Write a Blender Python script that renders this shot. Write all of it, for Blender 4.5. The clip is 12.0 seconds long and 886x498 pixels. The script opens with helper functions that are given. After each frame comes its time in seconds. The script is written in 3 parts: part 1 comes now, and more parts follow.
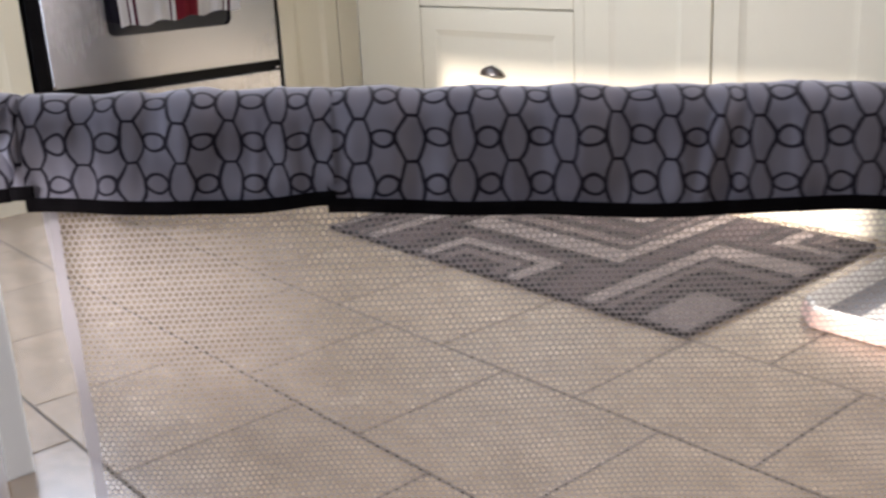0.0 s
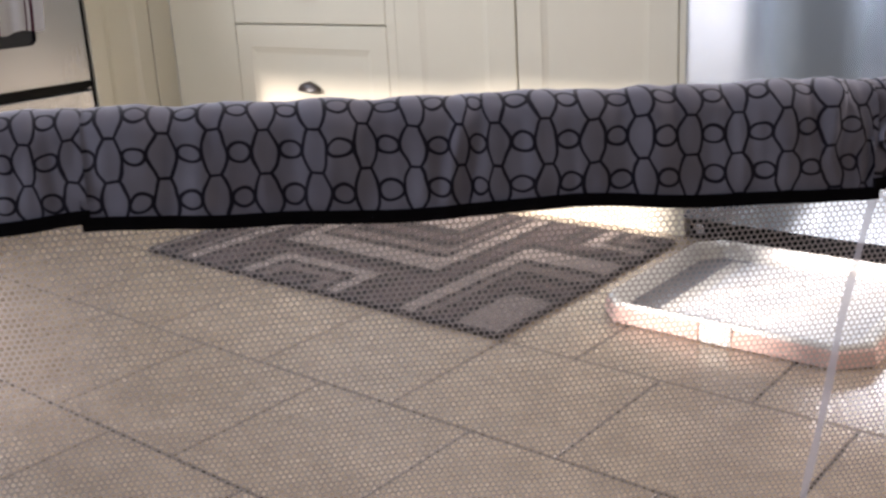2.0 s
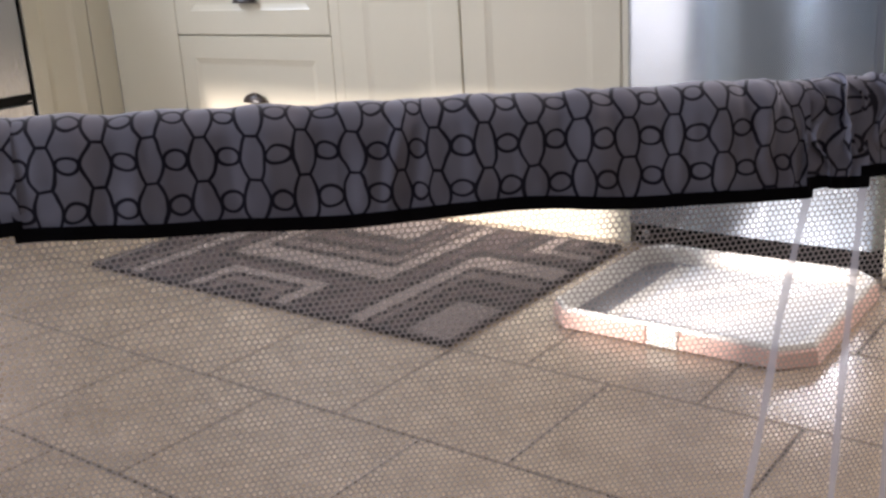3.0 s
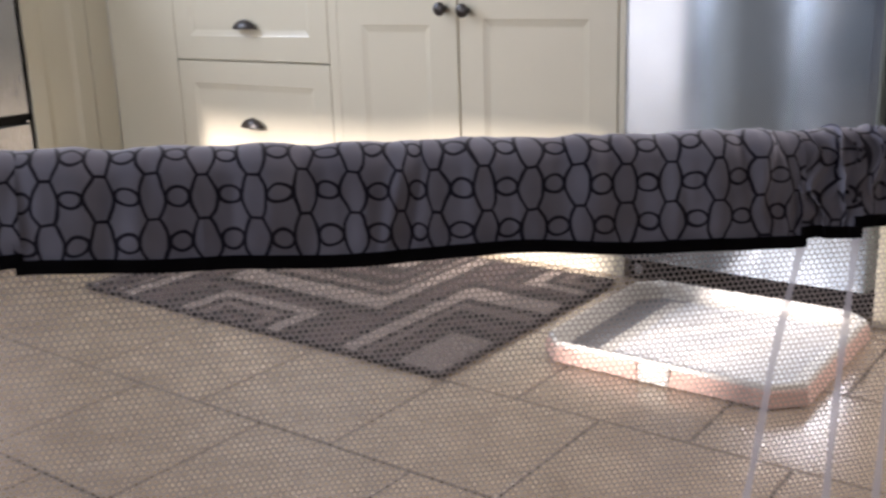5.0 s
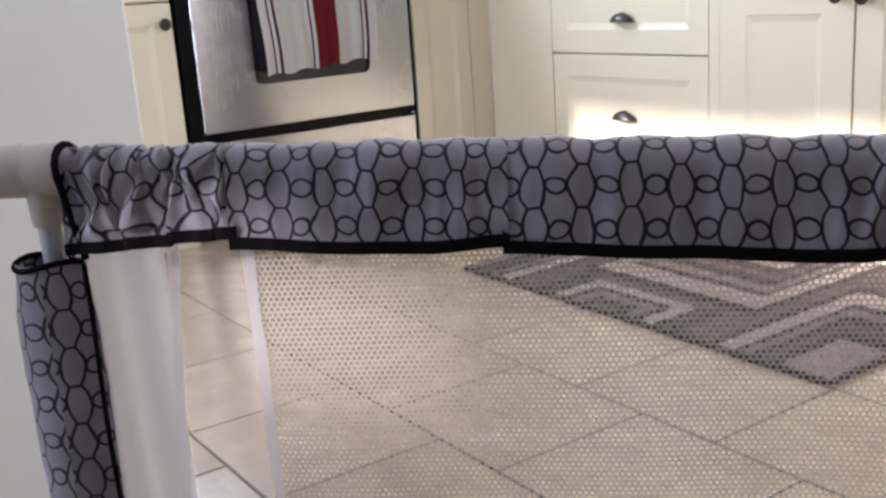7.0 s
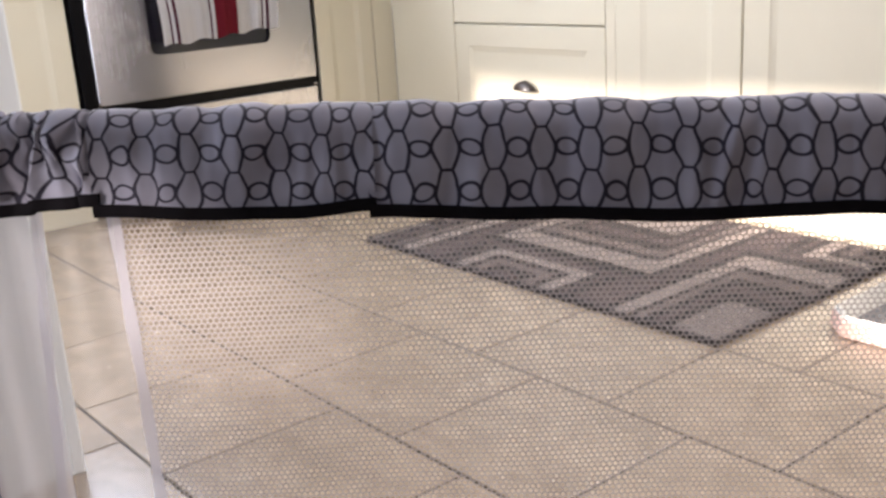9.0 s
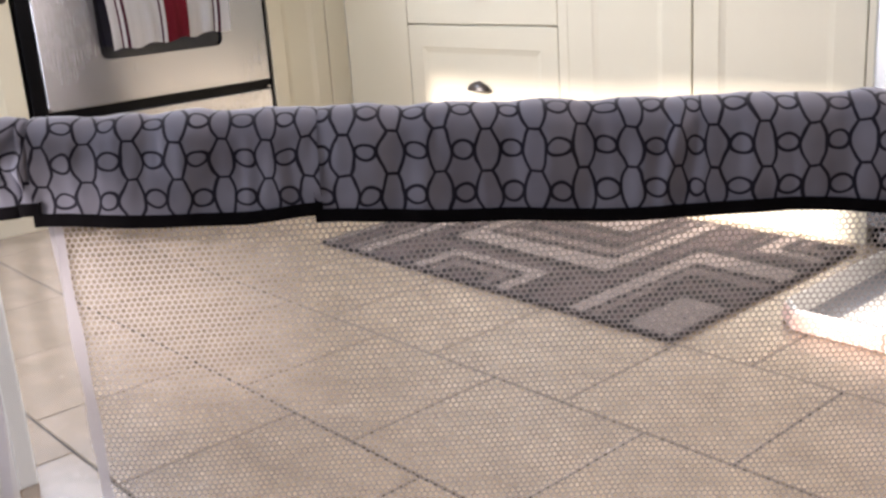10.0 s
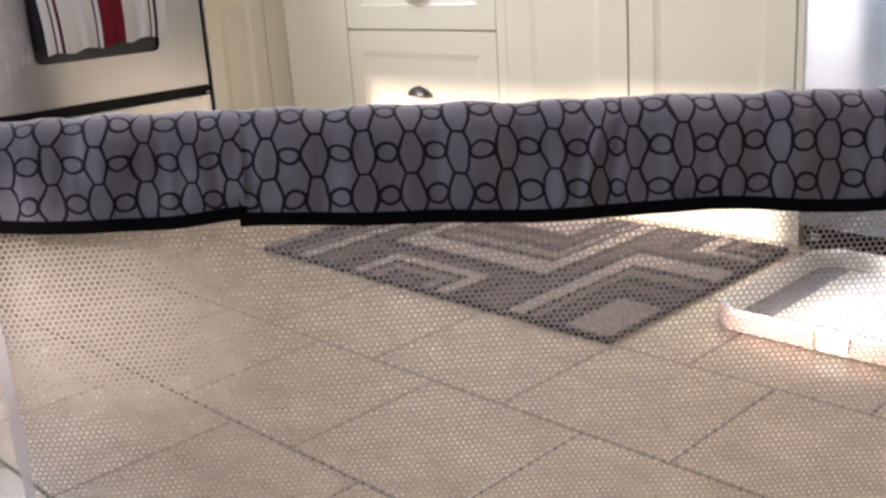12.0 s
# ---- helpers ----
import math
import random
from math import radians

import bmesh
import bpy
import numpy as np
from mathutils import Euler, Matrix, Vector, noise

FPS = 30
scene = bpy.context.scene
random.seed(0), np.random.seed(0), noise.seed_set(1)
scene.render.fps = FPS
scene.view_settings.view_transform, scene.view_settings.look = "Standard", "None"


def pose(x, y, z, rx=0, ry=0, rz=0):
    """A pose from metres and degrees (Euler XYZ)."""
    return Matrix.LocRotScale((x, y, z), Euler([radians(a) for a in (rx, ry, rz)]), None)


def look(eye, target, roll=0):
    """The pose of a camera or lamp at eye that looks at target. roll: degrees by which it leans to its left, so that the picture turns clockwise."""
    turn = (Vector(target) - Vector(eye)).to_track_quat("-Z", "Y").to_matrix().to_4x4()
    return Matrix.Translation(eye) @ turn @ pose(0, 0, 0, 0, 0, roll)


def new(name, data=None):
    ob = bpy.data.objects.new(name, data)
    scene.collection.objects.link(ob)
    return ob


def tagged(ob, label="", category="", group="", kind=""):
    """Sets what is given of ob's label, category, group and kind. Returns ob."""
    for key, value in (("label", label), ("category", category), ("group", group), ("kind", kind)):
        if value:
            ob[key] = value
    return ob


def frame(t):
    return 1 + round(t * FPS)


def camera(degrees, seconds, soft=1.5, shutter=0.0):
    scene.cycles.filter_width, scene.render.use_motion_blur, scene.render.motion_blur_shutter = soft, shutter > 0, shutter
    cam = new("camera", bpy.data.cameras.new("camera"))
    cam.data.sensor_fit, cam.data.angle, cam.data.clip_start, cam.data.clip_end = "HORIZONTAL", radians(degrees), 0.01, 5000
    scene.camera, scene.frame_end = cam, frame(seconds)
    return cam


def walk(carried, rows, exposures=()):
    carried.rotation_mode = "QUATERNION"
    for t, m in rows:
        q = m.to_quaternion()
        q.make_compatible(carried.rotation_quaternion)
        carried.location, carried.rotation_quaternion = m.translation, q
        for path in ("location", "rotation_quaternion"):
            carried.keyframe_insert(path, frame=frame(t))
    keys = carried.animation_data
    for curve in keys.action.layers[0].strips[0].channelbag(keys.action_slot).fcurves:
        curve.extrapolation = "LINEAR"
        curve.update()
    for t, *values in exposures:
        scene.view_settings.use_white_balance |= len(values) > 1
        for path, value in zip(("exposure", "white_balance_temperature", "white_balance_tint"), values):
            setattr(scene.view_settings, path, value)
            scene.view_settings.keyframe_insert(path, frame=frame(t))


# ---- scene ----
cam = camera(47.1, 12.0, soft=2.6, shutter=0.5)
PATH = [
    (0, (2.379, -1.991, 0.659), (0.927, -0.751, 0.061), -3.0),
    (0.5, (2.424, -1.991, 0.663), (1.026, -0.69, 0.072), -2.4),
    (1, (2.43, -1.983, 0.663), (1.103, -0.608, 0.074), -2.7),
    (1.5, (2.436, -1.978, 0.662), (1.161, -0.554, 0.075), -3.0),
    (2, (2.437, -1.971, 0.660), (1.197, -0.515, 0.073), -3.2),
    (2.5, (2.434, -1.969, 0.653), (1.235, -0.473, 0.077), -3.5),
    (3, (2.442, -1.967, 0.656), (1.273, -0.446, 0.083), -3.4),
    (4.8, (2.44, -1.969, 0.667), (1.309, -0.408, 0.136), -1.9),
    (5, (2.441, -1.971, 0.667), (1.279, -0.43, 0.143), -1.9),
    (5.5, (2.425, -1.984, 0.669), (1.147, -0.533, 0.16), -2.3),
    (6, (2.399, -2.013, 0.671), (0.962, -0.714, 0.172), -2.8),
    (6.5, (2.393, -2.04, 0.675), (0.819, -0.912, 0.176), -3.7),
    (6.7, (2.392, -2.042, 0.674), (0.782, -0.966, 0.176), -3.9),
    (8.3, (2.388, -2.03, 0.663), (0.82, -0.916, 0.114), -3.8),
    (8.5, (2.398, -2.031, 0.663), (0.853, -0.887, 0.111), -3.8),
    (9, (2.415, -2.021, 0.665), (0.914, -0.826, 0.099), -3.6),
    (9.5, (2.416, -2.019, 0.666), (0.955, -0.779, 0.094), -3.7),
    (10, (2.42, -2.014, 0.666), (0.97, -0.76, 0.096), -4.0),
    (10.5, (2.419, -2.01, 0.667), (0.989, -0.734, 0.096), -4.1),
    (11, (2.425, -2.006, 0.666), (1.009, -0.713, 0.098), -4.1),
    (11.5, (2.427, -2.007, 0.665), (1.036, -0.687, 0.097), -3.9),
    (12, (2.432, -2.006, 0.664), (1.051, -0.674, 0.097), -3.8),
]
walk(cam, [(t, look(eye, target, roll)) for t, eye, target, roll in PATH],
     [(t, stops, kelvin, tint) for t, stops, kelvin, tint in ((0, 1.36, 6490, 19), (1.0, 1.22, 6540, 20), (2.5, 1.04, 6540, 21), (4.8, 0.89, 6540, 21), (5.5, 1.03, 6590, 21),
      (6.5, 1.32, 6490, 18), (8.5, 1.68, 6680, 19), (9.5, 1.60, 6730, 21), (11.5, 1.60, 6780, 21), (12, 1.37, 6830, 21))])

# ---- light: low sun through openings cut in the unseen rear wall, added daylight lamps ----
SUN_EL, SUN_AZ = radians(20), (-0.25, -0.97)
world = bpy.data.worlds.new("world")
scene.world = world
world.use_nodes = True
wn = world.node_tree
sky = wn.nodes.new("ShaderNodeTexSky")
sky.sky_type, sky.sun_disc = "NISHITA", False
sky.sun_elevation, sky.sun_rotation = SUN_EL, math.atan2(SUN_AZ[0], SUN_AZ[1])
wn.links.new(sky.outputs[0], wn.nodes["Background"].inputs[0])
wn.nodes["Background"].inputs[1].default_value = 0.09


def lamp(name, kind, energy, colour, matrix, size=(1, 1)):
    data = bpy.data.lights.new(name, kind)
    data.energy, data.color = energy, colour
    if kind == "AREA":
        data.shape, data.size, data.size_y = "RECTANGLE", size[0], size[1]
    ob = new(name, data)
    ob.matrix_world = matrix
    return ob


sun_way = Vector((SUN_AZ[0], SUN_AZ[1], math.tan(SUN_EL) * math.hypot(*SUN_AZ)))
sun = lamp("sun", "SUN", 5.0, (1.0, 0.945, 0.87), look(sun_way * 5, (0, 0, 0)))
sun.data.angle = radians(2.3)
# daylight at assumed left and back openings; the rear lamp is added fill
lamp("daylight_left", "AREA", 24, (0.70, 0.84, 1.0), look((-0.93, -1.28, 1.64), (1.8, -1.6, 0.55)), (0.9, 1.0))
lamp("daylight_back", "AREA", 22, (1.0, 0.96, 0.9), look((3.2, 0.60, 1.5), (1.6, -1.6, 0.4)), (1.2, 1.2))
lamp("daylight_rear", "AREA", 19, (0.80, 0.90, 1.0), look((0.75, -3.55, 0.98), (1.6, -1.8, 0.55)), (1.2, 0.3))

# ---- materials ----


def material(name, colour=(0.5, 0.5, 0.5), rough=0.5, metal=0.0):
    m = bpy.data.materials.new(name)
    m.use_nodes = True
    b = m.node_tree.nodes["Principled BSDF"]
    b.inputs["Base Color"].default_value = (*colour, 1)
    b.inputs["Roughness"].default_value, b.inputs["Metallic"].default_value = rough, metal
    return m


class Net:
    """Short hand for building node trees."""

    def __init__(self, m):
        self.m, self.t = m, m.node_tree
        self.b = self.t.nodes["Principled BSDF"]

    def node(self, kind, **values):
        n = self.t.nodes.new("ShaderNode" + kind)
        for k, v in values.items():
            if k == "operation":
                n.operation = v
            elif k == "blend":
                n.data_type, n.blend_type = "RGBA", v
            else:
                n.inputs[k].default_value = v
        return n

    def put(self, value, socket):
        if isinstance(value, bpy.types.NodeSocket):
            self.t.links.new(value, socket)
        else:
            socket.default_value = value

    def math(self, op, a, b=0.0, c=None):
        n = self.node("Math", operation=op)
        self.put(a, n.inputs[0]), self.put(b, n.inputs[1])
        if c is not None:
            self.put(c, n.inputs[2])
        return n.outputs[0]

    def mix(self, fac, a, b, blend="MIX"):
        n = self.node("Mix", blend=blend)
        self.put(fac, n.inputs[0])
        for v, s in ((a, n.inputs[6]), (b, n.inputs[7])):
            self.put((*v, 1) if isinstance(v, tuple) and len(v) == 3 else v, s)
        return n.outputs[2]

    def ramp(self, fac, *stops):
        n = self.node("ValToRGB")
        e = n.color_ramp.elements
        while len(e) < len(stops):
            e.new(0.5)
        for el, (p, c) in zip(e, stops):
            el.position, el.color = p, (*c, 1)
        self.put(fac, n.inputs[0])
        return n.outputs[0]

    def coords(self, kind="Object"):
        return self.node("TexCoord").outputs[kind]

    def shift(self, co, offset=None, scale=(1, 1, 1)):
        n = self.node("Mapping")
        self.put(co, n.inputs[0])
        if offset is not None:
            self.put(offset, n.inputs[1])
        n.inputs[3].default_value = scale
        return n.outputs[0]

    def noise(self, co, scale, detail=4.0, rough=0.55):
        n = self.node("TexNoise", Scale=scale, Detail=detail, Roughness=rough)
        self.put(co, n.inputs["Vector"])
        return n.outputs[0]

    def bump(self, height, strength=0.2, distance=0.001):
        n = self.node("Bump", Strength=strength, Distance=distance)
        self.put(height, n.inputs["Height"])
        self.t.links.new(n.outputs[0], self.b.inputs["Normal"])

    def colour(self, s):
        self.put(s, self.b.inputs["Base Color"])

    def rough(self, s):
        self.put(s, self.b.inputs["Roughness"])


def painted(name, colour, rough=0.4, vary=0.04, grain=60.0, bump=0.06):
    """Brushed paint: slight unevenness of tone, faint brush grain."""
    m = material(name, colour, rough)
    n = Net(m)
    co = n.coords()
    big, fine = n.noise(co, 3.0), n.noise(n.shift(co, None, (1, 1, 0.25)), grain)
    dark = tuple(c * (1 - 2 * vary) for c in colour)
    n.colour(n.mix(n.math("MULTIPLY_ADD", fine, 0.35, n.math("MULTIPLY", big, 0.65)), dark, colour))
    n.rough(n.math("MULTIPLY_ADD", big, 0.2, rough - 0.1))
    n.bump(fine, bump, 0.0006)
    return m


def steel(name, colour=(0.62, 0.62, 0.62), rough=0.28, across=False):
    m = material(name, colour, rough, 1.0)
    n = Net(m)
    co = n.coords()
    g = n.noise(n.shift(co, None, (2, 2, 260) if across else (260, 260, 2)), 3.0, 3.0)
    smear = n.noise(co, 5.0, 3.0)
    n.colour(n.mix(g, tuple(c * 0.86 for c in colour), colour))
    n.rough(n.math("ADD", n.math("MULTIPLY", g, 0.1), n.math("MULTIPLY_ADD", smear, 0.16, rough - 0.12)))
    return m


def tile_material():
    m = material("floor_tile_stone", (0.5, 0.42, 0.33), 0.3)
    n = Net(m)
    info = n.node("ObjectInfo")
    co = n.coords()
    off = n.node("CombineXYZ")
    n.put(n.math("MULTIPLY", info.outputs["Random"], 37.0), off.inputs[0])
    n.put(n.math("MULTIPLY", info.outputs["Random"], 91.0), off.inputs[1])
    co = n.shift(co, off.outputs[0])
    warp = n.noise(co, 4.0, 3.0)
    big = n.noise(n.shift(co, None, (1, 1.4, 1)), 8.0, 7.0, 0.66)
    fine = n.noise(co, 60.0, 4.0)
    vein = n.math("ABSOLUTE", n.math("SUBTRACT", n.noise(co, 7.0, 5.0, 0.6), 0.5))
    vein = n.math("SMOOTH_MIN", n.math("MULTIPLY", vein, 12.0), 1.0, 0.2)
    base = n.ramp(big, (0.28, (0.26, 0.194, 0.134)), (0.48, (0.37, 0.284, 0.204)), (0.75, (0.455, 0.357, 0.266)))
    base = n.mix(n.math("MULTIPLY", n.math("SUBTRACT", 1.0, vein), 0.5), base, (0.25, 0.19, 0.138))
    base = n.mix(n.math("MULTIPLY", fine, 0.2), base, (0.40, 0.32, 0.235))
    tone = n.math("MULTIPLY_ADD", info.outputs["Random"], 0.14, 0.93)
    hsv = n.node("HueSaturation")
    n.put(base, hsv.inputs["Color"]), n.put(tone, hsv.inputs["Value"])
    n.colour(hsv.outputs[0])
    n.rough(n.math("MULTIPLY_ADD", big, 0.22, 0.13))
    n.bump(n.math("ADD", n.math("MULTIPLY", warp, 2.0), n.math("MULTIPLY", fine, 0.15)), 0.18, 0.0012)
    return m


def loop_fabric():
    """Pale grey lilac cloth printed with dark rows of looped lines; the print follows the cloth's own lengths."""
    m = material("printed_cloth", (0.42, 0.41, 0.45), 0.85)
    n = Net(m)
    uv = n.node("UVMap")
    sep = n.node("SeparateXYZ")
    n.put(uv.outputs[0], sep.inputs[0])
    wob = n.node("SeparateColor")
    nz = n.node("TexNoise", Scale=38.0, Detail=1.5)
    n.put(uv.outputs[0], nz.inputs["Vector"]), n.put(nz.outputs["Color"], wob.inputs[0])
    x = n.math("MULTIPLY_ADD", n.math("SUBTRACT", wob.outputs[0], 0.5), 0.008, sep.outputs[0])
    y = n.math("MULTIPLY_ADD", n.math("SUBTRACT", wob.outputs[1], 0.5), 0.008, sep.outputs[1])
    u = n.math("ABSOLUTE", n.math("SUBTRACT", n.math("FRACT", n.math("DIVIDE", x, 0.0312)), 0.5))
    v = n.math("SUBTRACT", n.math("FRACT", n.math("DIVIDE", y, 0.0290)), 0.5)
    half = n.math("MULTIPLY_ADD", n.math("COSINE", n.math("MULTIPLY", v, math.pi)), 0.15, 0.11)
    side = n.math("MULTIPLY", n.math("ABSOLUTE", n.math("SUBTRACT", u, half)), 0.93)
    cap = n.math("MAXIMUM", n.math("SUBTRACT", 0.5, n.math("ABSOLUTE", v)), n.math("SUBTRACT", u, 0.11))
    cap = n.math("MAXIMUM", cap, 0.0)
    ex, ey = n.math("DIVIDE", n.math("SUBTRACT", u, 0.5), 0.225), n.math("DIVIDE", n.math("SUBTRACT", v, 0.02), 0.205)
    ring = n.math("SQRT", n.math("ADD", n.math("MULTIPLY", ex, ex), n.math("MULTIPLY", ey, ey)))
    ring = n.math("MULTIPLY", n.math("ABSOLUTE", n.math("SUBTRACT", ring, 1.0)), 0.2)
    d = n.math("MINIMUM", n.math("MINIMUM", side, cap), ring)
    line = n.node("MapRange")
    line.interpolation_type = "SMOOTHSTEP"
    n.put(d, line.inputs[0])
    line.inputs[1].default_value, line.inputs[2].default_value = 0.021, 0.048
    line.inputs[3].default_value, line.inputs[4].default_value = 1.0, 0.0
    weave = n.noise(n.shift(uv.outputs[0], None, (1, 1, 1)), 1500.0, 2.0)
    # soft blotches put the rail's uneven light into the cloth colour
    lit_blotch = n.ramp(n.noise(uv.outputs[0], 16.0, 3.0), (0.35, (0, 0, 0)), (0.65, (1, 1, 1)))
    # paler streaks drawn out down the cloth's fall
    pale_streak = n.noise(n.shift(uv.outputs[0], None, (1, 0.35, 1)), 45.0, 2.0)
    cloth = n.mix(lit_blotch, (0.165, 0.152, 0.194), (0.255, 0.255, 0.325))
    cloth = n.mix(n.math("MULTIPLY", pale_streak, 0.45), cloth, (0.29, 0.29, 0.345))
    n.colour(n.mix(line.outputs[0], cloth, (0.012, 0.010, 0.022)))
    n.b.inputs["Sheen Weight"].default_value = 0.3
    n.b.inputs["Specular IOR Level"].default_value = 0.15
    n.bump(weave, 0.25, 0.0004)
    return m


def rug_material():
    m = material("woven_rug", (0.2, 0.17, 0.16), 0.95)
    n = Net(m)
    sep = n.node("SeparateXYZ")
    n.put(n.coords(), sep.inputs[0])
    u, v = sep.outputs[0], sep.outputs[1]

    def nested(cu, cv, k):
        a = n.math("ABSOLUTE", n.math("WRAP", n.math("SUBTRACT", u, cu), 0.53, -0.53))
        b = n.math("ABSOLUTE", n.math("SUBTRACT", v, cv))
        return n.math("MAXIMUM", a, n.math("MULTIPLY", b, k))

    def band(d, mid, half):
        return n.math("LESS_THAN", n.math("ABSOLUTE", n.math("SUBTRACT", d, mid)), half)

    uneven = n.math("MULTIPLY", n.math("SUBTRACT", n.noise(n.coords(), 30.0, 2.0), 0.5), 0.012)
    wide = n.math("ADD", n.math("MINIMUM", nested(1.0, 0.0, 0.53), nested(0.47, 0.636, 0.53)), uneven)
    tight = n.math("ADD", n.math("MINIMUM", nested(0.47, 0.0, 1.05), nested(1.0, 0.636, 1.05)), uneven)
    inside = n.math("LESS_THAN", wide, 0.262)
    outside = n.math("SUBTRACT", 1.0, inside)
    light = n.math("ADD", n.math("MULTIPLY", inside, band(wide, 0.208, 0.019)), n.math("MULTIPLY", outside, band(tight, 0.127, 0.017)))
    mid = n.math("ADD", n.math("MULTIPLY", inside, band(wide, 0.1655, 0.010)), n.math("MULTIPLY", outside, band(tight, 0.075, 0.012)))
    core = n.math("LESS_THAN", wide, 0.092)
    lines = 0.0
    for d, where, spots in ((wide, inside, (0.102, 0.148, 0.183, 0.233)), (tight, outside, (0.045, 0.103, 0.151, 0.19))):
        for spot in spots:
            lines = n.math("ADD", lines, n.math("MULTIPLY", where, band(d, spot, 0.0125)))
    lines = n.math("MINIMUM", lines, 1.0)
    knots = n.noise(n.coords(), 420.0, 2.0)
    speck = n.ramp(n.noise(n.coords(), 170.0, 2.0), (0.42, (0, 0, 0)), (0.58, (1, 1, 1)))
    big = n.noise(n.coords(), 7.0, 4.0)
    c = n.mix(big, (0.080, 0.055, 0.056), (0.118, 0.083, 0.080))
    c = n.mix(n.math("MULTIPLY", lines, 0.9), c, (0.014, 0.009, 0.010))
    c = n.mix(mid, c, (0.19, 0.145, 0.132))
    c = n.mix(light, c, (0.34, 0.275, 0.245))
    c = n.mix(n.math("MULTIPLY", core, n.math("MULTIPLY_ADD", speck, 0.6, 0.3)), c, (0.34, 0.285, 0.255))
    c = n.mix(n.math("MULTIPLY", knots, 0.45), c, (0.10, 0.085, 0.085), "MULTIPLY")
    n.colour(c)
    rows = n.math("SINE", n.math("MULTIPLY", v, 1100.0))
    n.bump(n.math("ADD", n.math("MULTIPLY", rows, 0.4), knots), 0.6, 0.002)
    return m


def veil(name, colour, clear, through_light=0.6):
    """Thin cloth: part clear, part diffuse, part letting light through."""
    m = bpy.data.materials.new(name)
    m.use_nodes = True
    t = m.node_tree
    t.nodes.remove(t.nodes["Principled BSDF"])
    out = t.nodes["Material Output"]
    a, b, c = (t.nodes.new("ShaderNodeBsdf" + k) for k in ("Diffuse", "Translucent", "Transparent"))
    a.inputs[0].default_value = b.inputs[0].default_value = (*colour, 1)
    m1, m2 = t.nodes.new("ShaderNodeMixShader"), t.nodes.new("ShaderNodeMixShader")
    m1.inputs[0].default_value, m2.inputs[0].default_value = through_light, clear
    t.links.new(a.outputs[0], m1.inputs[1]), t.links.new(b.outputs[0], m1.inputs[2])
    t.links.new(m1.outputs[0], m2.inputs[1]), t.links.new(c.outputs[0], m2.inputs[2])
    t.links.new(m2.outputs[0], out.inputs[0])
    return m


CREAM = painted("cream_paint", (0.71, 0.655, 0.51), 0.32, 0.03)
# dark tone for the unseen right wall, to cut bounce onto the rail
DIM = painted("dark_unseen_wall_paint", (0.13, 0.11, 0.095), 0.7, 0.04, 120.0)
BLUE = painted("pale_blue_grey_wall_paint", (0.20, 0.245, 0.29), 0.7, 0.04, 120.0)
WHITE = painted("white_wall_paint", (0.80, 0.79, 0.76), 0.6, 0.03, 120.0)
PALE = painted("pale_blue_white_wall_paint", (0.70, 0.75, 0.78), 0.6, 0.03, 120.0)
CEIL = painted("ceiling_paint", (0.82, 0.81, 0.78), 0.8, 0.02)
STEEL = steel("brushed_steel", (0.36, 0.355, 0.37), 0.24)
FRIDGE = steel("fridge_steel", (0.43, 0.49, 0.56), 0.15)
for brushed, amount in ((FRIDGE, 0.93), (STEEL, 0.85)):
    n = Net(brushed)
    grain_way = n.node("Tangent")
    grain_way.direction_type, grain_way.axis = "RADIAL", "Z"
    n.put(grain_way.outputs[0], n.b.inputs["Tangent"])
    n.b.inputs["Anisotropic"].default_value = amount
    n.b.inputs["Anisotropic Rotation"].default_value = 0.25
BLACK = painted("black_enamel", (0.003, 0.003, 0.004), 0.3, 0.1)
BLACK.node_tree.nodes["Principled BSDF"].inputs["Specular IOR Level"].default_value = 0.08
GLASS = material("oven_glass", (0.010, 0.009, 0.018), 0.12)
BRONZE = painted("oil_rubbed_bronze", (0.035, 0.025, 0.02), 0.35, 0.2)
TILE, GROUT = tile_material(), painted("grout", (0.06, 0.047, 0.036), 0.9, 0.15, 200.0)
RUGEDGE = painted("dark_rug_edging", (0.045, 0.036, 0.036), 0.95, 0.2, 500.0, 0.5)
CLOTH, RUG = loop_fabric(), rug_material()
RIB = painted("black_binding_cloth", (0.008, 0.007, 0.009), 0.9, 0.2, 900.0, 0.3)
RIB.node_tree.nodes["Principled BSDF"].inputs["Specular IOR Level"].default_value = 0.05
EDGE = veil("white_edge_cloth", (0.78, 0.77, 0.81), 0.36, 0.5)
NETTING = veil("white_netting", (0.72, 0.642, 0.605), 0.32, 0.15)
SEAM = veil("thin_seam_cloth", (0.78, 0.76, 0.84), 0.35, 0.5)
FILM = veil("clear_sheer_cloth", (0.80, 0.77, 0.76), 0.74, 0.4)
SHEER = veil("sheer_curtain", (0.92, 0.93, 0.95), 0.0, 0.72)
PLASTIC = painted("grey_plastic", (0.50, 0.47, 0.46), 0.45, 0.04)
TUBE = painted("pale_blue_grey_tube", (0.45, 0.50, 0.58), 0.4, 0.04)
TRAYP = painted("pale_pink_plastic", (0.80, 0.54, 0.45), 0.35, 0.03)
TRAYW = painted("white_plastic", (0.82, 0.79, 0.72), 0.4, 0.03)
TRAYG = painted("grey_tray_floor", (0.24, 0.24, 0.25), 0.5, 0.05)
RED = painted("red_terry", (0.26, 0.01, 0.025), 0.95, 0.15, 700.0, 0.5)
TERRY = painted("white_terry", (0.86, 0.84, 0.84), 0.95, 0.05, 700.0, 0.5)
DARKRED = painted("dark_red_thread", (0.10, 0.012, 0.03), 0.95, 0.1, 700.0, 0.4)


